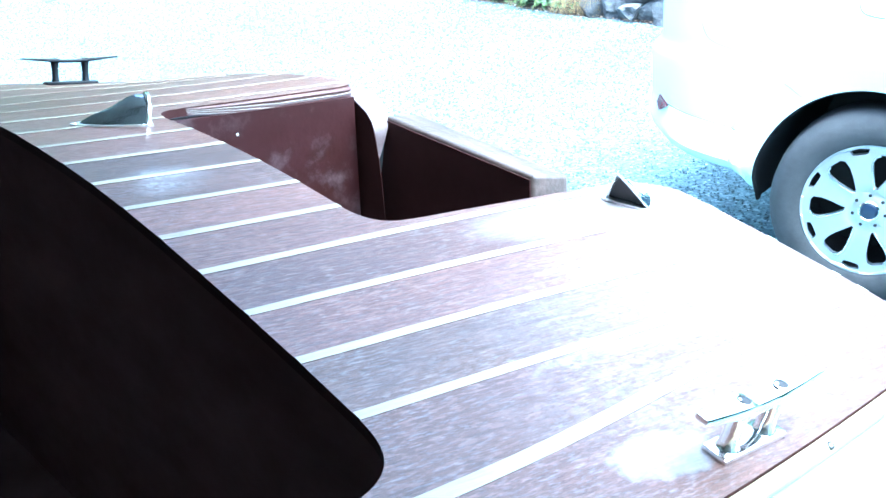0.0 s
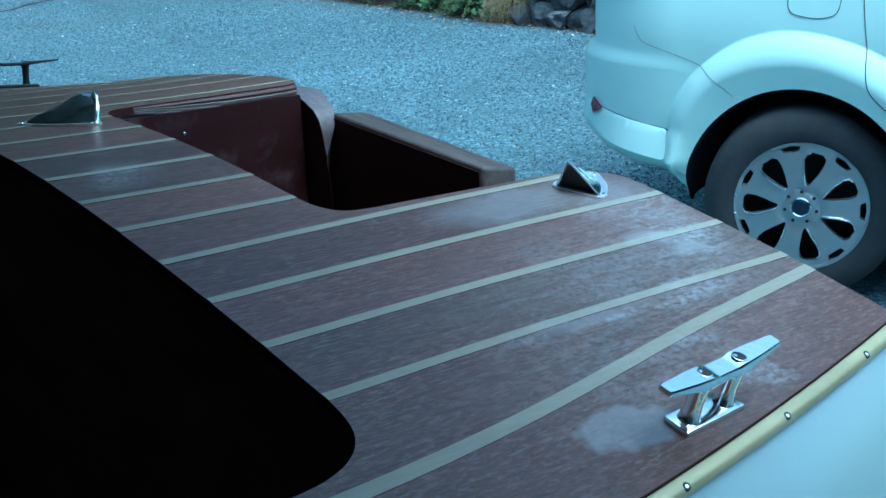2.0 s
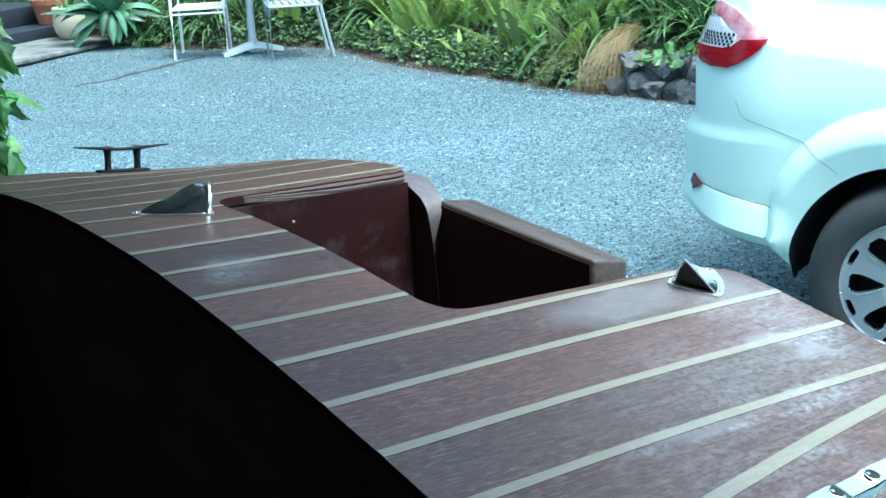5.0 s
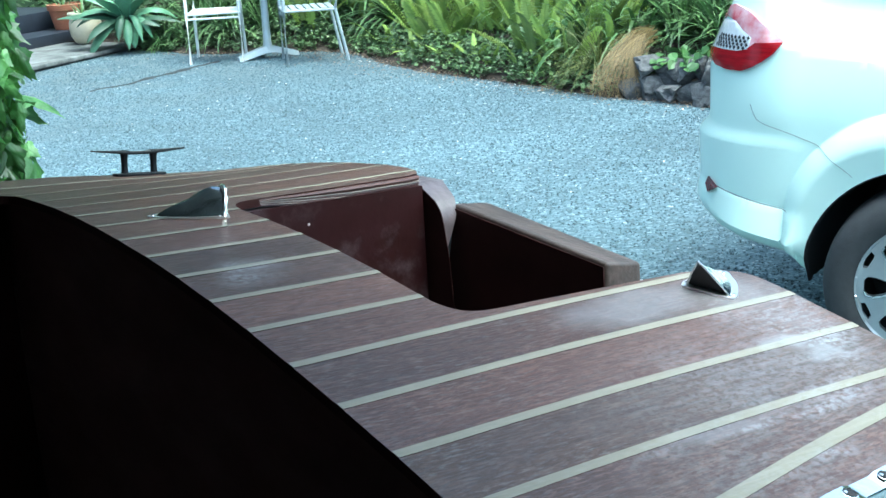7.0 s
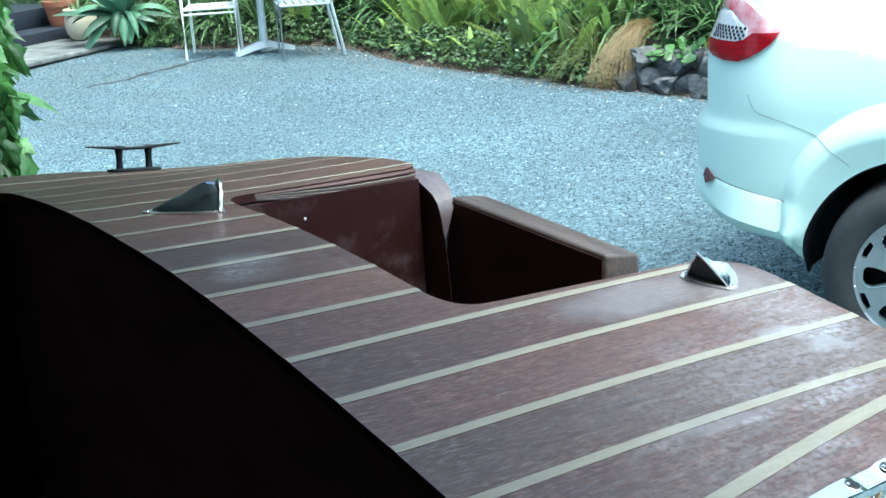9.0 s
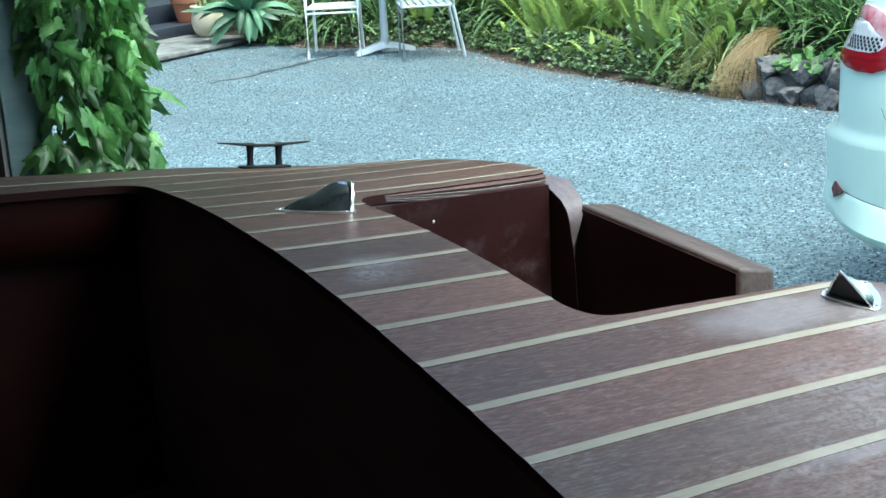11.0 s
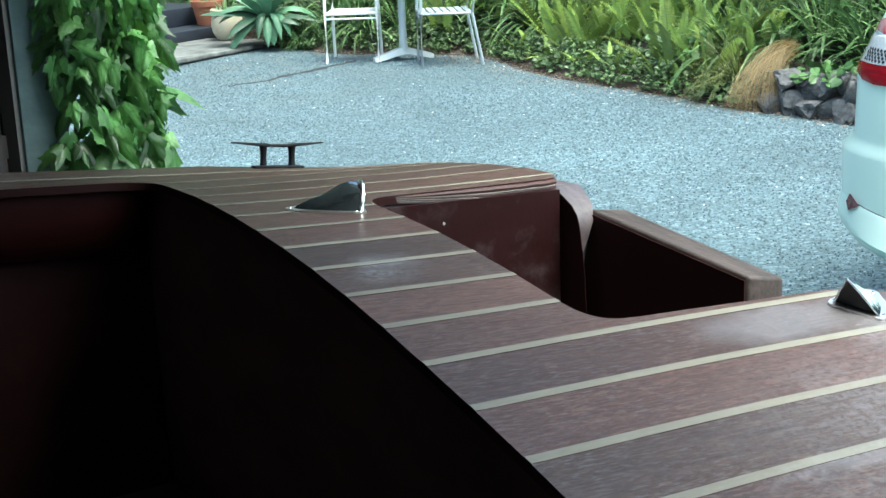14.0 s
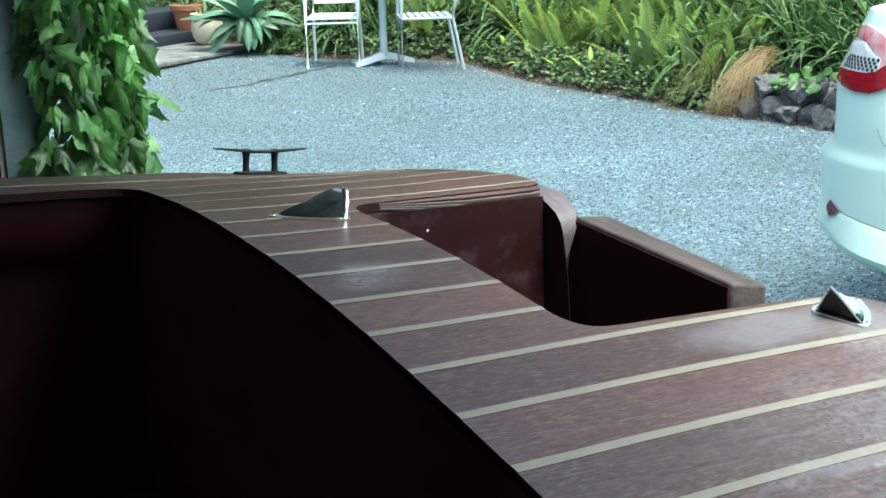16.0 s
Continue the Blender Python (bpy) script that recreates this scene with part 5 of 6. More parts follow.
fronds = [frond_mesh(s, ln) for s, ln in ((1, 0.62), (2, 0.5), (3, 0.7), (4, 0.56), (5, 0.66), (6, 0.45), (7, 0.6), (8, 0.74))]
for i in range(34):
    x = -9.55 + 3.65 * ((i * 0.618) % 1.0)
    depth = (0.3, 0.6, 0.95, 1.35)[i % 4] + 0.1 * rnd.random()
    at = bed_point(t_of_x(x), depth) - Vector((0, 0, 0.02))
    fern = thing("fern", "yellow-green sword fern arching over the garden bed", "fern", tuple(at), rnd.uniform(0, 360), "ferns in the border")
    sz = rnd.uniform(0.7, 1.2)
    for k in range(10):
        ob = new("frond", fronds[rnd.randrange(8)])
        ob.parent = fern
        a = 36 * k + rnd.uniform(-25, 25)
        ob.matrix_basis = Matrix.Translation((0.04 * math.cos(radians(a)), 0.04 * math.sin(radians(a)), 0)) @ Matrix.Rotation(radians(a), 4, "Z") @ Matrix.Rotation(radians(rnd.uniform(-4, 34)), 4, "Y") @ Matrix.Rotation(radians(rnd.gauss(0, 14)), 4, "X") @ Matrix.Scale(sz * rnd.uniform(0.75, 1.15), 4)
for i in range(9):
    x = -8.7 + 2.6 * ((i * 0.618) % 1.0)
    fern = thing("fern", "low sword fern spilling over the edge of the bed", "fern", tuple(bed_point(t_of_x(x), 0.14)), rnd.uniform(0, 360), "ferns in the border")
    for k in range(6):
        ob = new("frond", fronds[rnd.randrange(8)])
        ob.parent = fern
        ob.matrix_basis = Matrix.Rotation(radians(60 * k + rnd.uniform(-25, 25)), 4, "Z") @ Matrix.Rotation(radians(rnd.uniform(20, 60)), 4, "Y") @ Matrix.Scale(rnd.uniform(0.4, 0.62), 4)
straps = [strap_mesh(s, 85, 0.82, 0.030, 2.1, (48, 86)).mesh("strap_leaf_plant", STRAP) for s in (11, 12)]
for i, (x, d, sz) in enumerate([(-6.1, 0.55, 0.95), (-5.85, 0.8, 1.1), (-5.55, 0.95, 1.15), (-4.95, 0.75, 1.1), (-4.6, 0.7, 1.15), (-4.25, 0.75, 1.1), (-3.9, 0.7, 1.2), (-4.75, 1.2, 1.3), (-5.2, 1.3, 1.3), (-6.2, 1.3, 1.2), (-3.4, 0.9, 1.2), (-2.8, 0.8, 1.2), (-9.9, 0.45, 0.8), (-10.4, 0.5, 0.9), (-10.7, 0.4, 0.8), (-10.9, 0.8, 1.0), (-9.6, 0.5, 0.8), (-10.15, 0.3, 0.7), (-9.35, 0.7, 1.0), (-9.05, 0.6, 1.0), (-8.8, 0.8, 1.1), (-9.2, 1.1, 1.2), (-10.0, 0.9, 1.1), (-10.35, 1.0, 1.1), (-10.6, 0.75, 1.0), (-8.5, 1.2, 1.1), (-10.85, 0.12, 0.55), (-10.6, 0.15, 0.5), (-11.1, 0.05, 0.5), (-10.75, -0.02, 0.42), (-11.3, 0.12, 0.55), (-7.6, 1.0, 1.0), (-7.0, 1.2, 1.1)]):
    plant("strap_leaf_plant", straps[i % 2], bed_point(t_of_x(x), d) - Vector((0, 0, 0.03)), "clump of arching dark green strap leaves", "plant", rnd.uniform(0, 360), sz, "strap-leaved clumps")


def falling_tuft(seed, count, reach, height):
    """Dry grass combed over: thin blades leave one crown sideways, fall and splay on the ground along -x."""
    r, L = random.Random(seed), Leaves()
    for k in range(count):
        side = r.random() ** 1.7
        lock = math.floor(side * 7) / 7 + 0.06 * r.gauss(0, 1)
        end = Vector((-reach * (0.2 + 0.8 * lock), -0.36 - 0.10 * r.random(), -height + r.uniform(-0.01, 0.05) + 0.10 * max(0.0, r.gauss(0, 1))))
        a = Vector((r.gauss(0, 0.03), r.gauss(0, 0.03), r.gauss(0, 0.03)))
        b = a + Vector((-0.10 - 0.26 * reach * lock, -0.16, 0.03 + r.gauss(0, 0.045)))
        c = Vector((end.x * 0.85 - 0.03, end.y * 0.95, -height * r.uniform(0.25, 0.6)))
        w = 0.0030 * r.uniform(0.6, 1.3)
        rows = []
        for i in range(8):
            t = i / 7
            p = a * (1 - t) ** 3 + b * (3 * t * (1 - t) ** 2) + c * (3 * t * t * (1 - t)) + end * t ** 3
            p += Vector((0.03 * t * noise.noise((k, t * 3, 0)), 0.01 * noise.noise((k, t * 3, 5)), 0))
            rows.append((p, w * (1 - 0.75 * t)))
        L.ribbon(rows)
    return L


tan = falling_tuft(21, 330, 0.47, 0.385).mesh("dry_grass_tuft", TAN)
plant("dry_grass_tuft", tan, Vector((-5.37, 5.87, 0.455)), "tuft of straw-coloured grass drooping over the stone edge", "grass", 46, 1.0)
plant("dry_grass_tuft", strap_mesh(22, 160, 0.55, 0.006, 1.9, (45, 85), 0.06, (-0.2, -0.5, 0)).mesh("dry_grass_tuft", leaf_mat("olive_grass", (0.22, 0.24, 0.07), (0.1, 0.12, 0.03))), bed_point(t_of_x(-5.75), 0.2) + Vector((0, 0, 0.05)), "tuft of thin olive grass at the border's edge", "grass", 0, 1.0)

# small-leaved groundcover spilling on to the gravel
L = Leaves()
r = random.Random(31)
T0, T1 = t_of_x(-11.0), t_of_x(-5.35)
for k in range(15000):
    t = r.uniform(T0, T1)
    hump = 0.5 + 0.5 * noise.noise((t * 60, 0.0, 5.0))
    d = r.uniform(-0.1, 0.5) if r.random() < 0.8 else r.uniform(0.4, 1.2)
    p = bed_point(t, d)
    top = 0.27 * hump ** 1.6 * math.exp(-((d - 0.16) / 0.2) ** 2) + 0.05
    if d < 0 and hump < 0.45:
        continue
    p.z += top * r.random() ** 0.5 - 0.01
    s = r.uniform(0.018, 0.052)
    L.oval(p, unit(r, -30, 40), unit(r, 20, 90), s, s * r.uniform(0.6, 0.9))
tagged(new("groundcover", L.mesh("groundcover", SMALL)), "small-leaved evergreen groundcover along the gravel edge", "groundcover", kind="stuff")

# fallen leaves and pale chips at the edge
L = Leaves()
for k in range(3600):
    p, n = border(r.uniform(0.17, 0.62))
    d = -abs(r.gauss(0.02, 0.17 + 0.14 * math.exp(-(((p.x + 8.4) / 1.3) ** 2)))) + 0.05
    q = p + n * d
    s = r.uniform(0.008, 0.028)
    L.oval((q.x, q.y, min(ground_z(q.x, q.y), 0.3) + 0.014), unit(r, -4, 4), unit(r, 70, 90), s, s * 0.6)
tagged(new("leaf_litter", L.mesh("leaf_litter", leaf_mat("dry_leaf", (0.34, 0.24, 0.15), (0.2, 0.13, 0.08), 0.7))), "dry fallen leaves scattered on the gravel edge", "leaves", kind="stuff")

# hedge and shrubs behind the border
L = Leaves()
for k in range(24000):
    t = r.uniform(0.0, 0.75)
    d = r.uniform(0.12 if t < 0.27 else 1.1, 3.0)
    p = bed_point(t, d)
    hgt = (0.7 + 0.5 * noise.noise((t * 30, d * 0.7, 1.0))) * max(0.22, 0.35 + 0.6 * (d - 1.0)) + (1.1 if d > 2.6 else 0.0)
    p.z += hgt * r.random() ** 0.6
    s = r.uniform(0.05, 0.11)
    L.oval(p, unit(r, -40, 40), unit(r, 0, 90), s, s * r.uniform(0.4, 0.7))
tagged(new("shrubbery", L.mesh("shrubbery", HEDGE)), "dense dark green shrubs filling the back of the bed", "shrubs", kind="stuff")


def lumpy_hedge(name, pts, width, height, seed, label, taper=0.0):
    """A long clipped hedge: lumpy core with leaves over it."""
    rows = []
    n = 60
    for i in range(n + 1):
        k = i / n * (len(pts) - 1)
        j = min(int(k), len(pts) - 2)
        a, b = Vector(pts[j]), Vector(pts[j + 1])
        c, d = a + (b - a) * (k - j), (b - a).normalized()
        s = Vector((-d.y, d.x))
        row = []
        for m in range(12):
            an = math.pi * m / 11
            w = width * 0.5 * (1 + 0.3 * noise.noise((i * 0.4, m * 0.7, seed)))
            h = height * (1 - taper * i / n) * (1 + 0.22 * noise.noise((i * 0.3, m * 0.5, seed + 4)))
            row.append((c.x + s.x * math.cos(an) * w, c.y + s.y * math.cos(an) * w, h * math.sin(an) ** 0.55))
        rows.append(row)
    em = thing(name, label, "hedge")
    bm = grid_surface(rows)
    bmesh.ops.recalc_face_normals(bm, faces=bm.faces)
    part("core", bm, HEDGE, em)
    L, q = Leaves(), random.Random(seed)
    for k in range(5000):
        row = rows[q.randrange(n + 1)]
        p = Vector(row[q.randrange(12)]) + Vector((q.gauss(0, 0.2), q.gauss(0, 0.2), q.gauss(0, 0.15)))
        s = q.uniform(0.1, 0.24)
        L.oval(p, unit(q, -40, 40), unit(q, 0, 90), s, s * 0.55)
    ob = new("foliage", L.mesh("foliage", HEDGE))
    ob.parent = em
    ob["kind"] = "stuff"
    return em


# mostly unseen hedge, added this tall so the deck reflects dark foliage
lumpy_hedge("reflection_hedge", [(-17.5, 1.0), (-15.5, 7.0), (-12.5, 8.3), (-9, 9.2), (-5, 9.4), (0, 9.6), (6, 10)], 3.2, 11.0, 3, "tall hedge behind the border, mostly unseen, added to darken deck reflections", 0.72)

# dry stone edging
def boulder(seed):
    bm = bmesh.new()
    bmesh.ops.create_icosphere(bm, subdivisions=4, radius=1.0)
    r = random.Random(seed + 300)
    cuts = [(unit(r, -60, 80), r.uniform(0.5, 0.85)) for k in range(13)]
    for v in bm.verts:
        c = v.co.copy()
        c = Vector([math.copysign(abs(a) ** 0.72, a) for a in c])
        k = 1 + 0.5 * noise.noise(c * 1.1 + Vector((seed * 7, 0, 0))) + 0.22 * noise.noise(c * 2.7 + Vector((0, seed * 5, 0))) + 0.08 * noise.noise(c * 7 + Vector((0, 0, seed)))
        v.co = c * k
        for n, o in cuts:
            k = v.co.dot(n)
            if k > o:
                v.co -= n * (k - o) * 0.92
    me = bpy.data.meshes.new("stone")
    bm.to_mesh(me)
    bm.free()
    me.materials.append(ROCK)
    me.shade_smooth()
    me.set_sharp_from_angle(angle=radians(24))
    return me


stones = [boulder(s) for s in range(5)]
wall = thing("stone_edging", "low dry-stone edging of dark basalt boulders", "stone wall")
for i in range(36):
    row = i // 18
    x = -5.2 + 0.14 * (i % 18) + 0.07 * row
    p = bed_point(t_of_x(x), -0.01 + 0.06 * row)
    ob = new("stone", stones[(i * 3 + row) % 5])
    ob.parent = wall
    sz = rnd.uniform(0.105, 0.145)
    ob.matrix_basis = Matrix.Translation((p.x, p.y, p.z + 0.05 + 0.135 * row + rnd.uniform(-0.025, 0.025))) @ Matrix.Rotation(rnd.uniform(0, 6), 4, "Z") @ Matrix.Rotation(rnd.gauss(0, 0.25), 4, "X") @ Matrix.Diagonal((sz * 1.15, sz * 0.9, sz * rnd.uniform(0.75, 1.1), 1))

# broad-leaved plants above the stones and among the ferns
def rosette(seed, count, length, width, mat):
    r, L = random.Random(seed), Leaves()
    for k in range(count):
        a = 2.4 * k + r.uniform(-0.3, 0.3)
        el = radians(r.uniform(15, 70))
        d = Vector((math.cos(a) * math.cos(el), math.sin(a) * math.cos(el), math.sin(el)))
        p = d * length * r.uniform(0.35, 1.0)
        L.blade((0, 0, 0), d, (0, 0, 1), p.length, 0.006, 0.3, 3)
        L.oval(p, (d.x, d.y, r.uniform(-0.7, 0.0)), (d.x * 0.5 + r.uniform(0.2, 0.6), d.y * 0.5 - r.uniform(0.3, 0.9), 0.75), width * r.uniform(0.9, 1.3), width * r.uniform(0.85, 1.1), 0.1, True)
    return L.mesh("broad_leaf_plant", mat)


broad = [rosette(s, 36, 0.2, 0.064, BROAD) for s in (41, 42)]
for i, (x, d) in enumerate([(-5.02, 0.1), (-4.92, 0.16), (-4.82, 0.1), (-4.7, 0.14), (-4.6, 0.08), (-4.5, 0.12), (-4.4, 0.15), (-4.25, 0.15), (-4.1, 0.2), (-6.55, 0.34), (-6.4, 0.4), (-6.2, 0.36)]):
    plant("broad_leaf_plant", broad[i % 2], bed_point(t_of_x(x), d) + Vector((0, 0, 0.12 if x > -5.1 else 0.1)), "fresh green broad-leaved plant over the stone edging", "plant", rnd.uniform(0, 360), rnd.uniform(0.9, 1.2), "broad-leaved plants")

# soft broad-leaved agave
r = random.Random(51)
agave = thing("agave", "large pale blue-green agave rosette beside the slab", "agave", at_ground(-10.95, 4.27, 0.06))
part("stem", tube([(0, 0, 0), (0.02, 0.0, 0.14), (0.0, 0.0, 0.28)], [0.06, 0.055, 0.04], 12), STEM, agave)
LEAF = [(0.0, 0.45), (0.18, 0.58), (0.38, 0.9), (0.52, 1.0), (0.66, 0.92), (0.80, 0.66), (0.92, 0.28), (1.0, 0.03)]


def agave_leaf(a, el, length, width, droop):
    """A thick spoon-shaped leaf with a channelled face, along azimuth a."""
    d, p = Vector((math.cos(a) * math.cos(el), math.sin(a) * math.cos(el), math.sin(el))), Vector((0.03 * math.cos(a), 0.03 * math.sin(a), 0.25))
    side = Vector((-math.sin(a), math.cos(a), 0))
    rows, last = [], 0.0
    for t, k in LEAF:
        p = p + d * length * (t - last)
        d = (d + Vector((0, 0, -droop * (t - last)))).normalized()
        last, up, w = t, d.cross(side) * -1, width * k * 0.5
        up = side.cross(d) * -1 if up.length < 1e-4 else up
        top = [p + side * w * q + up * (0.30 * w * q * q) for q in (-1, -0.5, 0, 0.5, 1)]
        low = [p + side * w * q + up * (0.30 * w * q * q - 0.014 * k * (1 - q * q) - 0.002) for q in (0.5, 0, -0.5)]
        rows.append(top + low)
    bm = grid_surface(rows, True)
    bmesh.ops.recalc_face_normals(bm, faces=bm.faces)
    return bm


for k in range(28):
    a, el = 2.4 * k + r.uniform(-0.25, 0.25), radians(-14 + 92 * k / 28 + r.uniform(-16, 16))
    ln, wd, droop = 0.50 * r.uniform(0.7, 1.15), 0.175 * r.uniform(0.75, 1.2), 0.3 + 1.5 * r.random()
    if math.cos(a + 0.38) > 0.62 and el < radians(48):
        ln, wd, droop = ln * 0.85, wd * 0.6, 3.6  # old leaves hang limp on the open side
    elif math.cos(a + 1.95) > 0.7:
        ln, wd = ln * 1.2, wd * 1.15
    part("leaf", agave_leaf(a, el, ln, wd, droop), AGAVE, agave)

# ---------- terrace, pots, table and chairs ----------
SLAB = material("worn_concrete_slab", (0.26, 0.265, 0.255), 0.85, vary=0.75, scale=(6, 6, 6), bump=0.3, bump_scale=50)
STEPS = material("dark_blue_grey_paint", (0.032, 0.039, 0.056), 0.5, vary=0.3, scale=(3, 10, 10), bump=0.05, bump_scale=40)
TERRA = material("terracotta", (0.42, 0.16, 0.085), 0.8, vary=0.3, scale=(8, 8, 8), bump=0.15, bump_scale=60)
CREAM = material("cream_glaze", (0.66, 0.60, 0.44), 0.45, vary=0.25, scale=(6, 6, 9))
WHITEMETAL = material("white_coated_metal", (0.9, 0.9, 0.88), 0.4, vary=0.12, scale=(8, 8, 8))
GREYMETAL = material("pale_grey_metal", (0.55, 0.60, 0.62), 0.45, 0.3, vary=0.15, scale=(10, 10, 10))

# terrace edge runs along a line through (-10.30, 2.92) and (-10.86, 3.90)
tz = 0.12
terrace = box(-3.2, -2.6, 0.012, 0.0, 1.85, 0.05, 0.008, 2)
box(-3.18, -2.58, -0.25, -0.05, 1.8, 0.0125, 0.0, 1, terrace)
ob = tagged(part("terrace", terrace, SLAB), "worn concrete terrace slab beside the gravel", "terrace", kind="structure")
ob.matrix_basis = pose(-10.30, 2.92, tz, 0, 0, 30)
steps = thing("house_steps", "dark blue-grey painted timber steps by the terrace", "steps", (-10.30, 2.92, tz + 0.05), 30)
part("tread", box(-3.0, -2.5, 0.0, -0.96, 2.3, 0.11, 0.01), STEPS, steps)
part("tread", box(-3.0, -2.5, 0.112, -1.36, 2.5, 0.30, 0.01), STEPS, steps)
# house wall: its unseen upper part is added to cut skylight
hw = tagged(part("house_wall", box(-3.3, -9.0, 0.0, -3.0, 2.6, 5.4), STEPS), "dark blue-grey weatherboard house wall", "house wall", kind="structure")
hw.matrix_basis = pose(-10.30, 2.92, tz, 0, 0, 30)


def pot(name, at, prof, mat, label):
    th = thing(name, label, "plant pot", at)
    part("body", lathe(prof, 36), mat, th)
    part("soil", lathe([(0.0, prof[-3][1] - 0.03), (prof[-3][0] * 0.98, prof[-3][1] - 0.035)], 24), SOIL, th)
    return th


tp = lambda u, v, z: tuple(pose(-10.30, 2.92, tz, 0, 0, 30) @ Vector((u, v, z)))
cream = pot("cream_pot", tp(-0.62, 1.76, 0.05), [(0.0, 0.0), (0.085, 0.0), (0.115, 0.02), (0.15, 0.08), (0.165, 0.15), (0.16, 0.22), (0.145, 0.27), (0.15, 0.285), (0.168, 0.295), (0.17, 0.312), (0.16, 0.322), (0.14, 0.322), (0.135, 0.29), (0.135, 0.26)], CREAM, "round cream glazed pot standing on the terrace")
terra = pot("terracotta_pot", tp(-1.12, 2.08, 0.162), [(0.0, 0.0), (0.12, 0.0), (0.13, 0.02), (0.17, 0.20), (0.185, 0.205), (0.19, 0.26), (0.17, 0.265), (0.165, 0.22), (0.16, 0.2)], TERRA, "terracotta pot standing on the painted step")
for p, s in ((cream, 0.3), (terra, 0.26)):
    ob = new("pot_plant", strap_mesh(61, 30, s, 0.014, 1.2, (40, 85), 0.08).mesh("pot_plant", STRAP))
    ob.matrix_basis = Matrix.Translation(p.matrix_basis.translation + Vector((0, 0, 0.24 if s == 0.3 else 0.19)))
    tagged(ob, "thin green leaves growing in a pot", "plant")


def bistro_chair(name, label, mat, at, rz, size=1.0):
    """A stacking cafe chair: tubular frame, slatted seat and back, arms."""
    th = thing(name, label, "chair", at, rz, "chairs at the garden table")
    w, d, sh = 0.25, 0.23, 0.47
    th.matrix_basis = th.matrix_basis @ Matrix.Scale(size, 4)
    for s in (-1, 1):
        front = [(s * w, -d, 0.0), (s * w, -d, sh), (s * w, -d + 0.01, 0.66), (s * w, -d + 0.05, 0.70), (s * w, 0.14, 0.70), (s * w * 0.96, d, 0.68)]
        part("front_leg", tube(front, 0.0155, 10), mat, th)
        back = [(s * w * 0.95, d + 0.09, 0.0), (s * w * 0.92, d, sh), (s * w * 0.9, d + 0.05, 0.70), (s * w * 0.86, d + 0.10, 0.87)]
        part("back_leg", tube(back, 0.0145, 10), mat, th)
        part("side_rail", tube([(s * w, -d, sh), (s * w * 0.92, d, sh - 0.005)], 0.011, 8), mat, th)
    part("front_rail", tube([(-w, -d, sh - 0.045), (w, -d, sh - 0.045)], 0.010, 8), mat, th)
    part("seat_rail", tube([(-w, -d, sh), (w, -d, sh)], 0.012, 8), mat, th)
    for k in range(7):
        y = -d + 0.035 + 0.066 * k
        part("seat_slat", box(-w + 0.012, y - 0.026, sh + 0.004, w - 0.012, y + 0.026, sh + 0.016, 0.004, 1), mat, th)
    for k in range(4):
        z = 0.60 + 0.075 * k
        y = d + 0.03 + 0.28 * (z - 0.5)
        part("back_slat", box(-w * 0.88, y - 0.006, z - 0.026, w * 0.88, y + 0.006, z + 0.026, 0.004, 1), mat, th)
    return th


# the first chair faces the boat, the second is turned to the table
bistro_chair("garden_chair", "white metal garden chair with slatted seat on the gravel", WHITEMETAL, at_ground(-9.62, 4.57, 0.004), 58, 0.94)
bistro_chair("garden_chair", "grey aluminium garden chair drawn up to the table", GREYMETAL, at_ground(-8.84, 5.08, 0.006), -25, 0.98)
table = thing("garden_table", "pale grey pedestal garden table on arched feet", "table", at_ground(-9.31, 4.91, 0.004), 83)
part("pedestal", tube([(0, 0, 0.06), (0, 0, 0.11), (0, 0, 0.16), (0, 0, 0.70)], [0.046, 0.044, 0.035, 0.031], 16), GREYMETAL, table)
for k in range(3):
    a = (0, math.pi / 2, math.pi)[k]
    c, s = math.cos(a), math.sin(a)
    bm = bmesh.new()
    sec = []
    for t, w, z0, z1 in ((0.0, 0.05, 0.055, 0.115), (0.06, 0.048, 0.05, 0.108), (0.16, 0.044, 0.024, 0.078), (0.25, 0.04, 0.004, 0.052), (0.29, 0.036, 0.0, 0.036)):
        sec.append([(t * c - w * s, t * s + w * c, z0), (t * c + w * s, t * s - w * c, z0), (t * c + w * s * 0.7, t * s - w * c * 0.7, z1), (t * c - w * s * 0.7, t * s + w * c * 0.7, z1)])
    bm = grid_surface(sec, True)
    bm.faces.new([bm.verts[:][-4 + i] for i in range(4)])
    bmesh.ops.recalc_face_normals(bm, faces=bm.faces)
    part("foot_arm", bm, GREYMETAL, table)
part("tabletop", lathe([(0.0, 0.70), (0.29, 0.70), (0.30, 0.708), (0.30, 0.72), (0.29, 0.728), (0.0, 0.728)], 48), GREYMETAL, table)

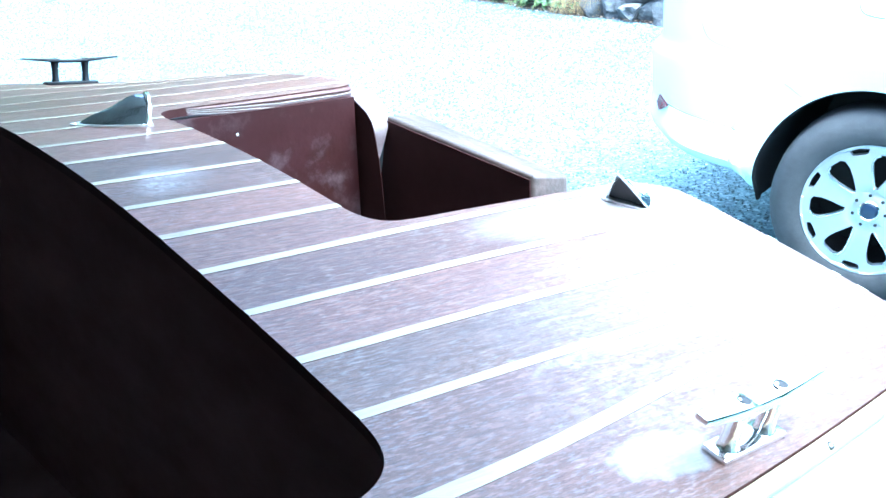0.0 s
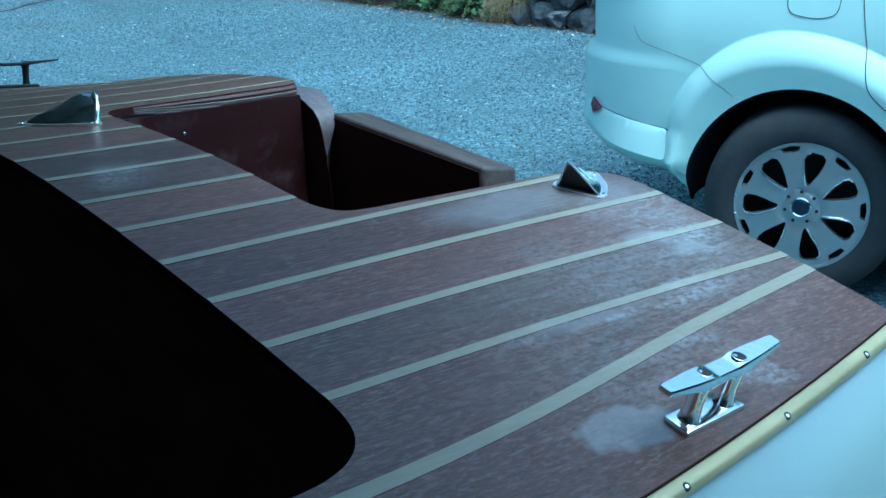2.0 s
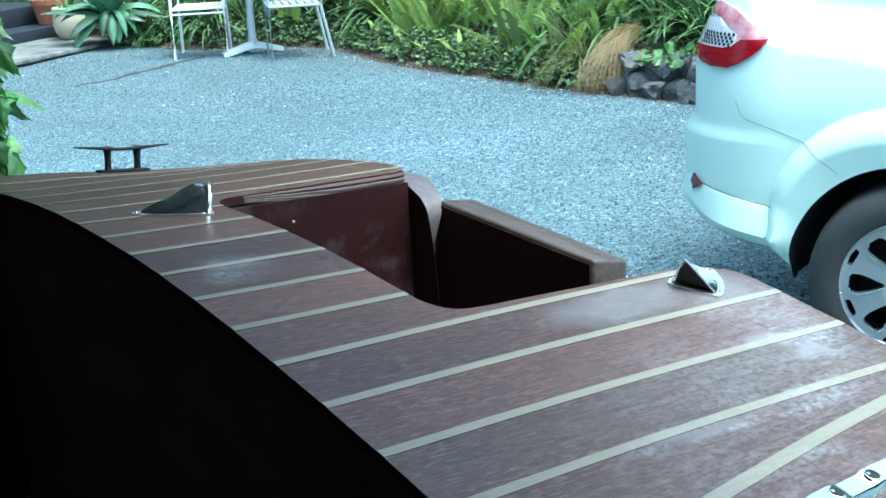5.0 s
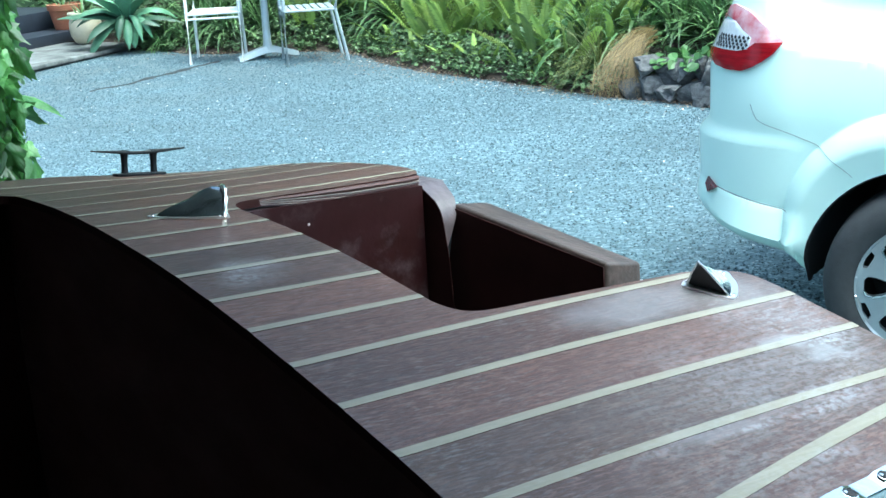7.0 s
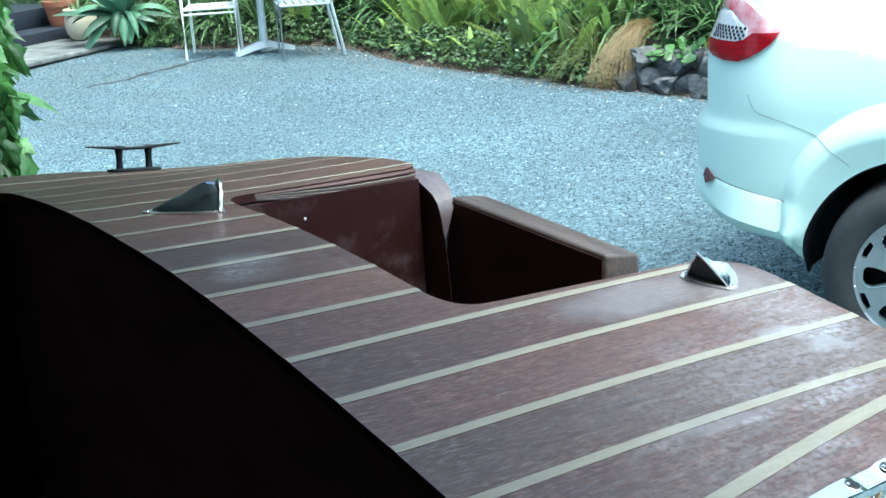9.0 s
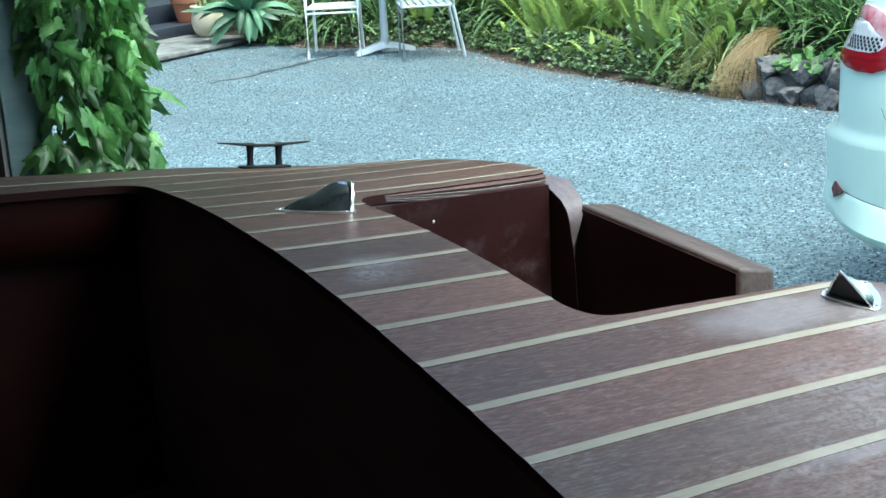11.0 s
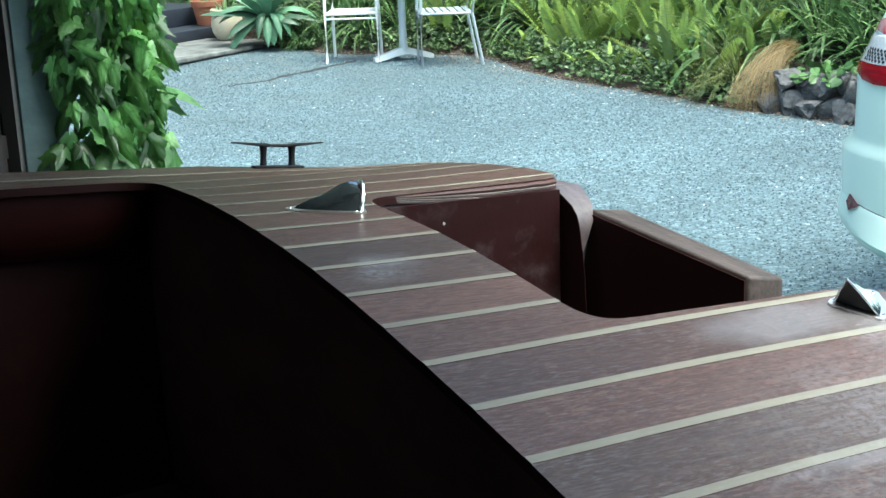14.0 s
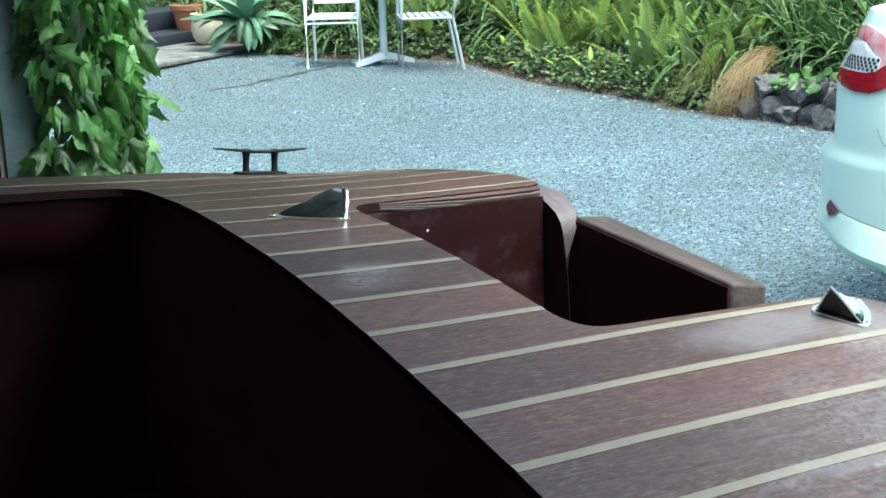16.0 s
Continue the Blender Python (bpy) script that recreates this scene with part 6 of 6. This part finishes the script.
# ---------- vine on the door post ----------
def vine_leaf(seed):
    """A five-lobed toothed leaf, hanging tip down along -z, facing +y, folded along its veins."""
    r = random.Random(seed)
    rim = []
    for a, ln in ((-168, 0.34), (-150, 0.46), (-132, 0.47), (-112, 0.46), (-92, 0.58), (-72, 0.84), (-60, 0.62), (-46, 0.48), (-30, 0.58), (-14, 0.84), (0, 1.12), (14, 0.84), (30, 0.58), (46, 0.48), (60, 0.62), (72, 0.84), (92, 0.58), (112, 0.46), (132, 0.47), (150, 0.46), (168, 0.34)):
        aa, q = radians(a + r.uniform(-3, 3)), ln * r.uniform(0.9, 1.08) * 0.66
        if rim:
            rim.append(tuple((u + v) * 0.5 * 0.93 - k for u, v, k in zip(rim[-1], (math.sin(aa) * q, -math.cos(aa) * q - 0.32), (0.0, 0.022))))
        rim.append((math.sin(aa) * q, -math.cos(aa) * q - 0.32))
    bend = r.uniform(0.1, 0.32)
    lift = lambda x, z: -0.22 * abs(x) + 0.09 * noise.noise((x * 3.5, z * 3.5, seed)) - bend * (z + 0.32) ** 2
    vs = [(0, 0.02, -0.32)] + [(x * 0.5, lift(x * 0.5, (z - 0.32) / 2) + 0.02, (z - 0.32) / 2) for x, z in rim] + [(x, lift(x, z), z) for x, z in rim]
    n = len(rim)
    fs = [(0, 1 + i, 2 + i) for i in range(n - 1)] + [(1 + i, 1 + n + i, 2 + n + i, 2 + i) for i in range(n - 1)]
    k = len(vs)
    vs += [(0.012, 0.03, 0.12), (-0.012, 0.03, 0.12)]
    fs.append((0, k, k + 1))
    me = bpy.data.meshes.new("leaf")
    me.from_pydata(vs, [], fs)
    me.materials.append(VINE)
    me.shade_smooth()
    return me


def vine_material():
    m = material("vine_leaf", (0.115, 0.25, 0.07), 0.4, vary=0.5, scale=(3, 3, 3), dark=(0.03, 0.08, 0.022), per=0.75, bump=0.25, bump_scale=7)
    n, ln = m.node_tree.nodes, m.node_tree.links
    tr = n.new("ShaderNodeBsdfTranslucent")
    tr.inputs[0].default_value = (0.20, 0.42, 0.06, 1)
    mx = n.new("ShaderNodeMixShader")
    mx.inputs[0].default_value = 0.22
    ln.new(n["Principled BSDF"].outputs[0], mx.inputs[1]), ln.new(tr.outputs[0], mx.inputs[2])
    ln.new(mx.outputs[0], n["Material Output"].inputs[0])
    return m


VINE = vine_material()
vine = thing("climbing_vine", "leafy green vine climbing the garage door post", "vine", (-2.38, 0.10, 0.0))
leaf_kinds = [vine_leaf(s) for s in range(6)]
r = random.Random(77)
for k in range(3):
    pts = [(0.02 * k - 0.06 + 0.04 * noise.noise((k, z * 2, 0)), 0.04 + 0.07 * k + 0.06 * noise.noise((k * 3, z * 2, 4)), z) for z in [0.1 * i for i in range(24)]]
    part("stem", tube(pts, 0.006, 6), STEM, vine)
for i in range(1250):
    # the curtain hangs beside the jamb and thins towards its free edge
    s = r.random() ** 0.9
    z = r.uniform(0.45, 2.1)
    edge = 0.295 + 0.03 * math.sin(z * 6.0) + 0.07 * noise.noise((z * 3.5, 1, 1))
    y = -0.045 + s * edge
    x = 0.10 - 0.20 * r.random() + 0.05 * math.sin(s * 3.0) + 0.04 * noise.noise((y * 9, z * 7, 2))
    ob = new("leaf", leaf_kinds[i % 6])
    ob.parent = vine
    size = r.uniform(0.048, 0.112)
    face = -115 + r.gauss(0, 38)
    ob.matrix_basis = Matrix.Translation((x, y, z)) @ Matrix.Rotation(radians(face), 4, "Z") @ Matrix.Rotation(radians(r.gauss(10, 24)), 4, "X") @ Matrix.Rotation(radians(r.gauss(0, 22)), 4, "Y") @ Matrix.Diagonal((size * r.uniform(0.7, 1.0), size, size * r.uniform(1.1, 1.55), 1))


# ---------- gravel details ----------
r = random.Random(91)
L = Leaves()
for k in range(2900):
    x, y = r.uniform(-11.5, 2.5), r.uniform(0.9, 6.2)
    if y > border(t_of_x(x))[0].y - 0.05 or r.random() > 0.1 + 0.65 * noise.noise((x, y, 8.0)) + 0.3:
        continue
    s = r.choice((0.006, 0.008, 0.010, 0.012, 0.015, 0.02)) * min(1.0, 0.35 + 0.08 * math.hypot(x - 1.4, y + 0.8))
    L.oval((x, y, ground_z(x, y) + 0.012 * noise.noise((x * 0.7, y * 0.7, 3)) + 0.004), unit(r, -5, 20), unit(r, 55, 90), s, s * r.uniform(0.6, 0.95))
for k in range(420):
    t = r.uniform(0.25, 0.85)
    p = bed_point(t, -0.30 * r.random() ** 1.6)
    s = r.uniform(0.010, 0.026)
    L.oval((p.x, p.y, ground_z(p.x, p.y) + 0.012 * noise.noise((p.x * 0.7, p.y * 0.7, 3)) + 0.006), unit(r, -5, 20), unit(r, 45, 90), s, s * r.uniform(0.5, 0.95))
tagged(new("pale_chips", L.mesh("pale_chips", leaf_mat("pale_stone", (0.72, 0.71, 0.67), (0.5, 0.5, 0.48), 0.6, 0.7, 1.2))), "pale stone chips scattered through the gravel", "stone chips", kind="stuff")
DAMP = material("damp_gravel", (0.045, 0.052, 0.055), 0.9, vary=0.5, scale=(40, 40, 40), bump=0.6, bump_scale=90)
rows = []
for i in range(41):
    t = i / 40
    x, y = -8.93 - 0.38 * t - 0.25 * t * t, 3.05 + 1.48 * t
    w = 0.034 * (0.2 + 0.55 * math.sin(math.pi * t) ** 0.5 + 0.7 * t) * max(0.06, 0.75 + 1.5 * noise.noise((t * 11, 2, 0)))
    x += 0.05 * noise.noise((t * 6, 0, 9))
    g = ground_z(x, y) + 0.012 * noise.noise((x * 0.7, y * 0.7, 3)) + 0.006
    rows.append([(x - w * 1.3, y - w * 0.5, g - 0.004), (x, y, g + 0.002), (x + w * 1.3, y + w * 0.5, g - 0.004)])
tagged(part("gravel_rut", grid_surface(rows), DAMP), "dark damp rut in the gravel", "rut", kind="structure")

# loose stones lying on the gravel sheet
q = np.random.default_rng(17)
N = 85000
px = q.uniform(-11.0, 0.6, N)
py = q.uniform(0.6, 6.0, N)
front = np.interp(px, [b[0] for b in BORDER], [b[1] for b in BORDER])
keep = py < front - 0.02
px, py = px[keep], py[keep]
N = len(px)
size = q.uniform(0.004, 0.0088, N)
turn = q.uniform(0, 2 * math.pi, N)
pz = np.array([ground_z(a, b) + 0.012 * noise.noise((a * 0.7, b * 0.7, 3)) for a, b in zip(px, py)])
corner = np.array([(1, 0, 0), (0.1, 0.8, 0.05), (-0.9, 0.1, 0), (0, -0.75, -0.05), (0.1, 0.05, 0.75), (0, 0, -0.6)])
shape = corner[None] * (size[:, None, None] * q.uniform(0.7, 1.25, (N, 6, 1)))
cs, sn = np.cos(turn)[:, None], np.sin(turn)[:, None]
vx = px[:, None] + shape[:, :, 0] * cs - shape[:, :, 1] * sn
vy = py[:, None] + shape[:, :, 0] * sn + shape[:, :, 1] * cs
vz = pz[:, None] + size[:, None] * 0.35 + shape[:, :, 2]
face = np.array([(0, 1, 4), (1, 2, 4), (2, 3, 4), (3, 0, 4), (1, 0, 5), (2, 1, 5), (3, 2, 5), (0, 3, 5)])
me = bpy.data.meshes.new("loose_stones")
me.from_pydata(np.stack([vx, vy, vz], -1).reshape(-1, 3).tolist(), [], (face[None] + 6 * np.arange(N)[:, None, None]).reshape(-1, 3).tolist())
me.materials.append(island_tint(material("crushed_stone", (0.137, 0.194, 0.22), 0.9, vary=0.4, scale=(30, 30, 30)), 0.76, 1.26))
tagged(new("loose_stones", me), "loose grey crushed stones covering the yard", "gravel", kind="stuff")

# unseen side hedge by the boat's near side, added to darken its reflections
lumpy_hedge("unseen_side_hedge", [(4.2, 0.9), (4.3, 3.0), (4.3, 6.0), (4.6, 9.6)], 1.4, 2.2, 8, "unseen clipped hedge along the side of the drive, added to darken reflections")
